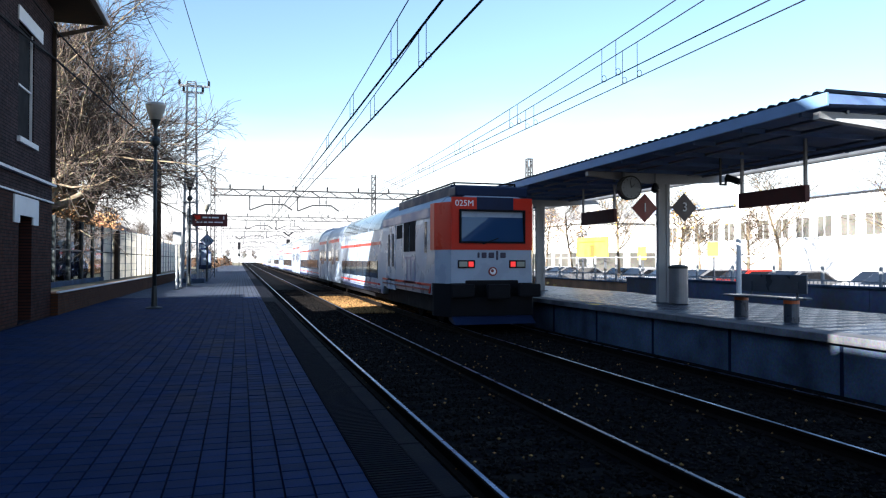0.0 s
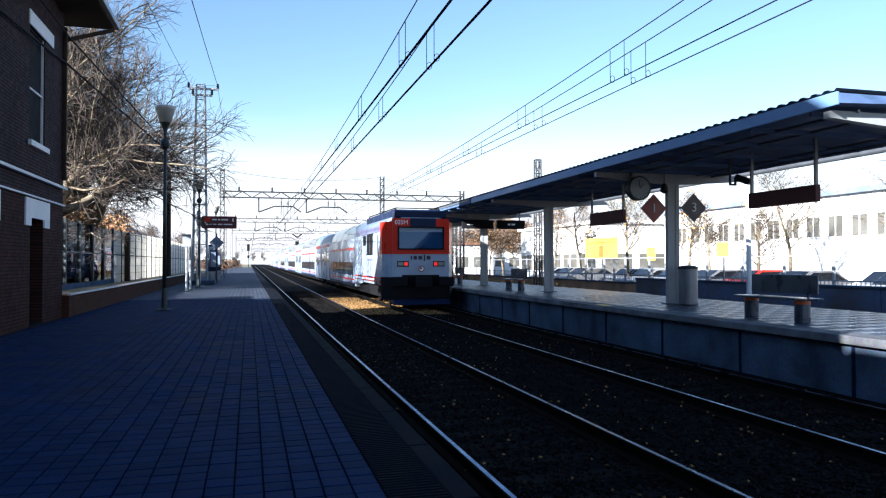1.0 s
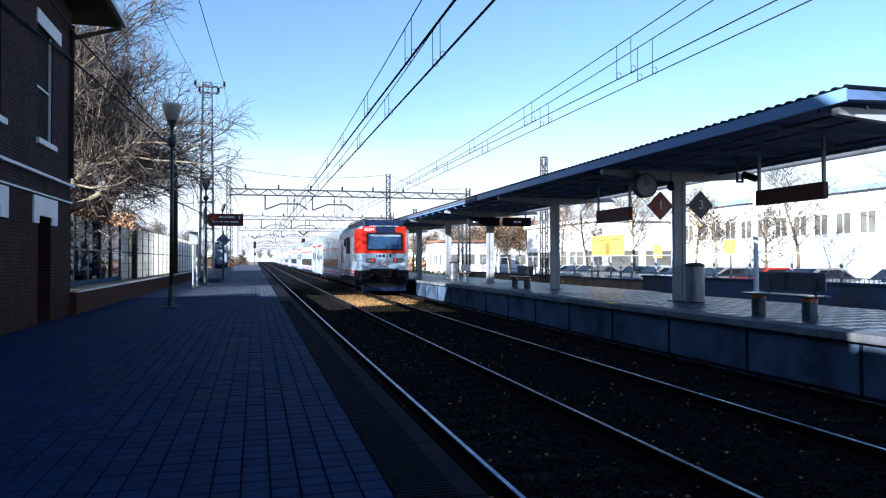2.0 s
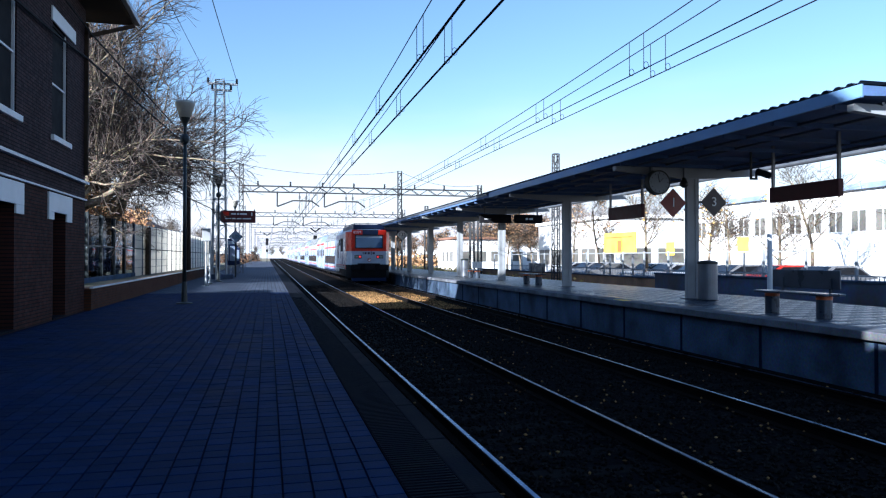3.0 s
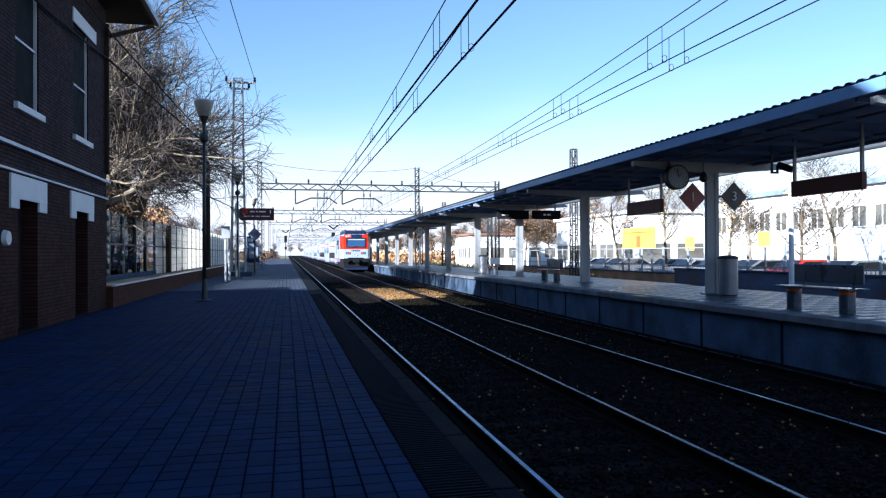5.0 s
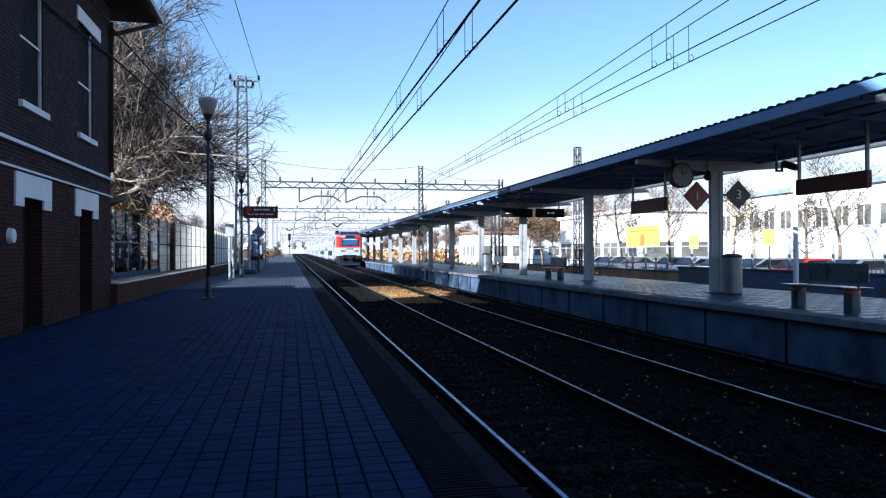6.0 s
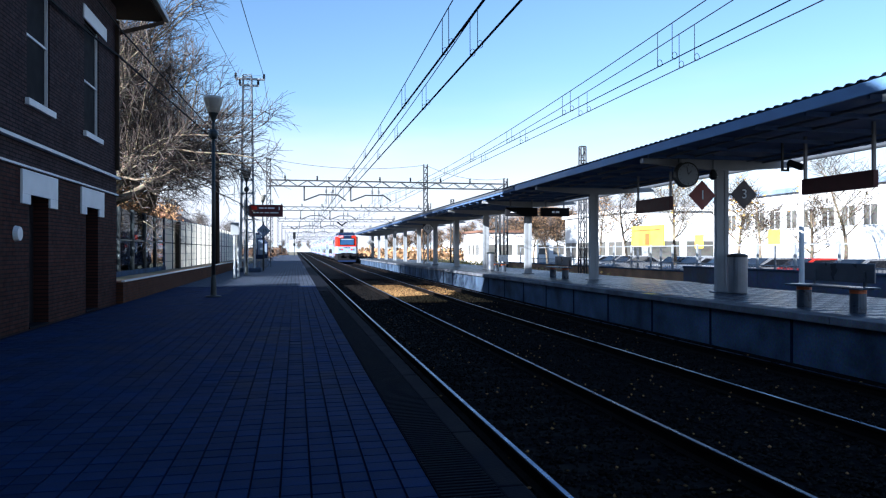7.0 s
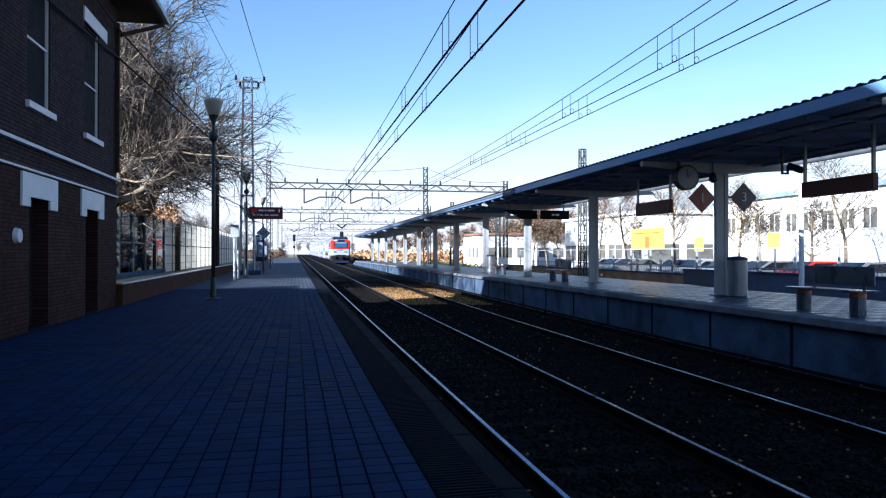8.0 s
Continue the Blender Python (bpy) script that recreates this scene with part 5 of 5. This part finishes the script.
    part("hanger", B((0.2, -0.03, 0.4, 0.26, 0.03, 0.84), (x1 - x0 - 0.26, -0.03, 0.4, x1 - x0 - 0.2, 0.03, 0.84)), "steel", s)


def bench(x, y, n=1.5):
    s = thing("platform_bench", (x, y, FAR_TOP), "grey metal bench with two round legs and a backrest", "bench", "benches on the platform")
    for q in (0.18, n + 0.0):
        bm = bmesh.new()
        rod(bm, (0.02, q, 0), (0.02, q, 0.4), 0.13, n=18)
        part("leg", bm, "benchsteel", s)
        bm = bmesh.new()
        rod(bm, (0.02, q, 0.33), (0.02, q, 0.401), 0.134, n=18)
        part("leg_band", bm, "orangepaint", s, "worn orange band")
    part("seat", B((-0.22, -0.1, 0.4, 0.22, n + 0.24, 0.44), bevel=0.015), "benchsteel", s)
    part("backrest", B((0.18, 0.0, 0.5, 0.215, n + 0.2, 0.84), bevel=0.015), "benchsteel", s)
    for q in (0.2, n - 0.1):
        part("stay", B((0.16, q - 0.025, 0.4, 0.178, q + 0.025, 0.7)), "benchsteel", s)


for x, y in ((9.4, 10.35), (10.0, 25.4), (10.3, 34.6)):
    bench(x, y)


def bin_(x, y):
    s = thing("litter_bin", (x, y, FAR_TOP), "tall cylindrical metal litter bin", "bin", "litter bins")
    part("body", lathe(bmesh.new(), [(0.2, 0), (0.235, 0.02), (0.235, 0.9), (0.22, 0.93)], 24), "steel", s, smooth=False)
    part("lid", lathe(bmesh.new(), [(0.245, 0.9), (0.25, 0.95), (0.16, 0.99), (0.05, 1.0)], 24), "iron", s, "dark lid")


bin_(10.72, 15.85)
bin_(10.45, 37.6)

# ---------------------------------------------------------------- beyond the far platform
s = thing("boundary_wall", (0, 0, 0), "low boundary wall with blue faded paint", "wall")
for i in range(9):
    part("panel", B((18.2, 6 + 2.8 * i, -0.95, 18.4, 6 + 2.8 * i + 2.78, 0.48)), "blue", s, "blue faded painted wall panel")
part("cap", B((18.15, 6, 0.48, 18.45, 31.2, 0.56), bevel=0.015), "concrete", s)
s = thing("boundary_wall", (0, 0, 0), "low rusty brown boundary wall along the siding", "wall")
part("wall", B((18.4, 31.3, -0.95, 18.6, 62, 0.25)), "brown", s)
part("cap", B((18.35, 31.3, 0.25, 18.65, 62, 0.32), bevel=0.01), "concrete", s)

tagged(part("car_park", B((18.6, 4, -0.95, 70, 140, -0.5)), "concrete"), "pale paved car park behind the boundary wall", "pavement", kind="structure")

s = thing("railing", (19.0, 6, -0.5), "thin pale metal railing along the car park", "fence")
for i in range(24):
    part("post", B((-0.04, 2.3 * i - 0.04, 0, 0.04, 2.3 * i + 0.04, 2.1)), "post", s)
for z in (1.15, 2.0):
    part("rail", B((-0.025, 0, z, 0.025, 53, z + 0.05)), "post", s)


railing = s
slim = bpy.data.meshes.new("bar")
bm = B((-0.01, -0.01, 0.1, 0.01, 0.01, 1.16))
bm.to_mesh(slim)
bm.free()
slim.materials.append(M["post"])
for i in range(280):
    ob = new("bar", slim)
    ob.parent, ob.location = railing, (0, 0.1 + 0.188 * i, 0)


def car(x, y, turn, paint, label, z=-0.5):
    s = thing("parked_car", (x, y, z), label, "car", "parked cars")
    s.rotation_euler = (0, 0, radians(turn))
    bm = bmesh.new()
    prism(bm, [(-2.1, 0.3), (-2.15, 0.75), (-1.95, 0.9), (-1.15, 0.98), (-0.45, 1.42), (0.8, 1.45), (1.6, 1.0), (2.05, 0.9), (2.1, 0.3)], "y", -0.84, 0.84)
    bmesh.ops.bevel(bm, geom=bm.edges[:], offset=0.06, segments=2, affect="EDGES")
    part("body", bm, paint, s)
    for q in (-0.845, 0.835):
        bm = bmesh.new()
        prism(bm, [(-1.05, 1.0), (-0.42, 1.36), (0.72, 1.38), (1.35, 1.02)], "y", q, q + 0.01)
        part("side_window", bm, "darkglass", s)
    part("windscreen", prism(bmesh.new(), [(-1.13, 1.01), (-0.5, 1.4), (-0.52, 1.42), (-1.16, 1.02)], "y", -0.7, 0.7), "darkglass", s)
    for a in (-1.35, 1.35):
        for q in (-0.78, 0.78):
            bm = bmesh.new()
            rod(bm, (a, q - 0.1, 0.32), (a, q + 0.1, 0.32), 0.32, n=20)
            w = part("wheel", bm, "black", s)
            bm = bmesh.new()
            rod(bm, (a, q - 0.108, 0.32), (a, q + 0.108, 0.32), 0.19, n=16)
            part("rim", bm, "steel", w)


rng = random.Random(4)
for i in range(13):
    red_one = i == 4
    car(22.5 + rng.uniform(-0.3, 0.3) + (2.5 if i in (2, 9) else 0), 17 + 2.75 * i, rng.uniform(-6, 6), "carred" if red_one else "carpaint",
        "red parked car behind the boundary wall" if red_one else "silver grey parked car behind the boundary wall")


car(-8.2, 36.5, 84, "carnavy", "dark blue parked car behind the clear screen", 0.3)


def block(name, x0, y0, x1, y1, h, bands, label, roof="render_wall", wall="render_wall", step=2.4, slope=0.0):
    s = thing(name, (0, 0, -0.5), label, "building", "buildings behind the station")
    part("wall", B((x0, y0, 0, x1, y1, h)), wall, s)
    part("roof", B((x0 - 0.3, y0 - 0.3, h, x1 + 0.3, y1 + 0.3, h + 0.3)), roof, s)
    for z0, z1 in bands:
        n = int((y1 - y0) / step)
        for k in range(n):
            a = y0 + 0.4 + k * step
            w = part("window", B((x0 - 0.03, a, z0, x0 + 0.02, a + step - 0.7, z1)), "paleglass", s)
            part("window_frame", B((x0 - 0.07, a - 0.06, z0 - 0.08, x0 - 0.031, a + step - 0.64, z0), (x0 - 0.06, a + step / 2 - 0.4, z0, x0 - 0.031, a + step / 2 - 0.34, z1)), "white", w)
        n = int((x1 - x0) / step)
        for k in range(n):
            a = x0 + 0.4 + k * step
            part("window", B((a, y0 - 0.03, z0, a + step - 0.7, y0 + 0.02, z1)), "paleglass", s)


block("workshop_building", 33, 18, 50, 52, 5.7, ((3.3, 4.5),), "long white industrial building with a band of windows", roof="shed", step=1.7)
block("warehouse", 29, 56, 44, 74, 5.2, ((1.0, 2.6),), "white low warehouse with dark openings", step=3.6)
block("white_house", 24, 92, 32, 101, 4.2, ((1.2, 2.6),), "small white house with a flat roof", "rooftile")
block("white_house", 36, 104, 46, 116, 5.0, ((1.2, 2.6),), "small white house behind the trees", "rooftile")
for x, y, w, h in ((-30, 330, 14, 9), (60, 300, 16, 9)):
    block("distant_building", x, y, x + w, y + 10, h * 0.7, ((1.5, 2.6),), "pale distant building beyond the tracks", step=5.2)

s = thing("yellow_board", (19.4, 35.2, -0.5), "large yellow board on posts by the car park", "sign")
part("board", B((-0.05, 0, 2.0, 0.05, 3.7, 3.2), bevel=0.01), "yellow", s)
for y in (0.5, 3.2):
    part("leg", B((0.05, y - 0.06, 0, 0.15, y + 0.06, 3.1)), "steel", s)
part("picture_bar", B((-0.06, 1.5, 2.1, -0.049, 2.0, 2.75), (-0.06, 0.3, 2.9, -0.049, 3.4, 2.97)), "orangepaint", s)
for y, z in ((27.3, 2.0), (33.2, 1.9)):
    s = thing("yellow_notice", (20.5, y, -0.5), "small yellow notice on a pole", "sign", "yellow notices")
    part("board", B((-0.03, 0, z, 0.03, 0.75, z + 0.7), bevel=0.01), "yellow", s)
    part("pole", B((0.03, 0.34, 0, 0.09, 0.41, z + 0.6)), "steel", s)

s = thing("light_column", (16.8, 21.25, -0.9), "white column beside the siding", "pole")
bm = bmesh.new()
rod(bm, (0, 0, 0), (0, 0, 6.6), 0.09, 0.07, 14)
part("shaft", bm, "white", s)

for x, y, h in ((17.6, 42.0, 7.8), (17.6, 61.0, 6.0), (17.2, 78.0, 7.0)):
    lattice("lattice_mast", x, y, -0.9, h, 0.4, 0.32, "slim steel lattice mast beside the siding")

# trees behind the far platform
for k, (x, y, h, lv, mt) in enumerate(((21.5, 37.6, 7.0, 160, "leaf"), (24.5, 36.0, 6.0, 200, "leaf"), (27, 24.0, 7.5, 0, "leaf"), (24.5, 34.0, 5.2, 30, "leaf"), (27.0, 31.0, 7.0, 0, "leaf"), (23.8, 29.5, 4.6, 25, "leaf"),
                                       (22.0, 45.0, 6.5, 300, "dryleaf"), (24, 54, 6.5, 200, "dryleaf"))):
    tree("street_tree", (x, y, -0.5), h, 0.85, 50 + k, "slim street tree with a few yellow leaves remaining" if lv else "bare slim street tree", "street trees", 0.3, 3, 2, 2, leaves=lv, leaf=mt, thick=0.13, twig="wood")
for k in range(9):
    tree("autumn_tree", (24 + 3.1 * (k % 4) + 0.6 * k, 70 + 6.0 * k, -0.9), 7.2, 0.9, 80 + k, "leafy orange brown autumn tree", "autumn trees", 0.25, 4, 2, 2, leaves=1000, leaf="dryleaf", thick=0.14, twig="wood")
for k in range(6):
    tree("far_tree", (-14 - 3 * (k % 2), 85 + 16 * k, -0.9), 8.0, 0.8, 120 + k, "bare tree beyond the screen wall", "far trees", 0.25, 4, 2, 2, thick=0.16)

scrub("dry_grass", 12000, (17.6, 38, -0.95), (23, 110, 0.1), 0.16, "grass", "tall dry yellow grass beside the siding", 8, "grass")
scrub("dry_grass", 5000, (13.2, 60, -0.95), (14.2, 140, -0.5), 0.12, "grass", "dry yellow grass behind the platform", 9, "grass")


# repeats of the trees fill the distance
rng = random.Random(17)
autumn = [o for o in scene.objects if o.name.startswith("autumn_tree")]
bare = [o for o in scene.objects if o.name.startswith("far_tree")]
for k in range(20):
    copy_thing(rng.choice(autumn), pose(rng.uniform(20, 70), 125 + 7 * k + rng.uniform(-3, 3), -0.95, 0, 0, rng.uniform(0, 360)))
for k in range(14):
    copy_thing(rng.choice(bare), pose(rng.uniform(-45, -10), 150 + 14 * k + rng.uniform(-3, 3), -0.95, 0, 0, rng.uniform(0, 360)))
for k in range(10):
    copy_thing(rng.choice(bare), pose(-30 + 8 * k + rng.uniform(-2, 2), 400 + rng.uniform(0, 40), -0.95, 0, 0, rng.uniform(0, 360)))

scrub("dry_brush", 5000, (-60, 200, -0.95), (-4, 420, 3.0), 0.9, "brushwood", "brown winter brush along the line in the distance", 21)
scrub("dry_brush", 4000, (12, 150, -0.95), (60, 420, 2.6), 0.8, "dryleaf", "tawny winter brush beyond the platform end", 22)

# far hills close the view
v, f = [], []
N = 60
for i in range(N + 1):
    a = -1.2 + 2.4 * i / N
    r = 1500
    h = 16 + 10 * noise.noise((i * 0.22, 3.1, 0)) + 5 * noise.noise((i * 0.8, 1.1, 0))
    v += [(r * math.sin(a), r * math.cos(a), -2), (r * math.sin(a), r * math.cos(a), h), ((r + 300) * math.sin(a), (r + 300) * math.cos(a), -2)]
for i in range(N):
    f += [(3 * i, 3 * i + 3, 3 * i + 4, 3 * i + 1), (3 * i + 1, 3 * i + 4, 3 * i + 5, 3 * i + 2)]
tagged(pydata("backdrop", v, f, "hill"), "hazy low hills far beyond the station", "hills", kind="structure")

# ---------------------------------------------------------------- paving tiles of the near platform, last
S = 0.165
X_IN = NEAR_EDGE - 0.505
tile_v = [(-0.078, -0.078, -0.02), (0.078, -0.078, -0.02), (0.078, 0.078, -0.02), (-0.078, 0.078, -0.02),
          (-0.076, -0.0755, 0), (0.076, -0.0755, 0), (0.076, 0.0755, 0), (-0.076, 0.0755, 0)]
tile_f = [(4, 5, 6, 7), (0, 1, 5, 4), (1, 2, 6, 5), (2, 3, 7, 6), (3, 0, 4, 7)]
tile_me = bpy.data.meshes.new("paving_tile")
tile_me.from_pydata(tile_v, [], tile_f)
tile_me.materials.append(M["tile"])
near = next(o for o in scene.objects if o.name == "platform_near")
rng = random.Random(9)
V, F = [], []
made = 0
for r in range(int((27.2 - 2.4) / S)):
    for c in range(int((X_IN + 4.3) / S)):
        x, y, z = X_IN - (c + 0.5) * S, 2.4 + (r + 0.5) * S, rng.gauss(0, 0.0012)
        if 3.4 < y < 6.4 and -1.9 < x and made < 300:
            ob = new("paving_tile", tile_me)
            ob.location = (x, y, z)
            ob.rotation_euler = (rng.gauss(0, 0.004), rng.gauss(0, 0.004), 0)
            ob.parent = near
            made += 1
        else:
            b = len(V)
            tx, ty = rng.gauss(0, 0.003), rng.gauss(0, 0.003)
            V += [(x + a, y + q, z + w + tx * a + ty * q) for a, q, w in tile_v]
            F += [tuple(b + i for i in g) for g in tile_f]
tagged(pydata("paving_tiles", V, F, "tile_joined", near), "square paving tiles darkened by painted shade", kind="stuff")


# ---------------------------------------------------------------- what moves
def motions():
    rows = []
    for k in range(33):
        t = 0.25 * k
        y = 18.5 + 9.2 * t + 0.235 * t * t
        rows.append((t, pose(TRACK_2, y, RAIL + climb(y), math.degrees(math.atan(RISE)))))
    walk(train, rows)


motions()
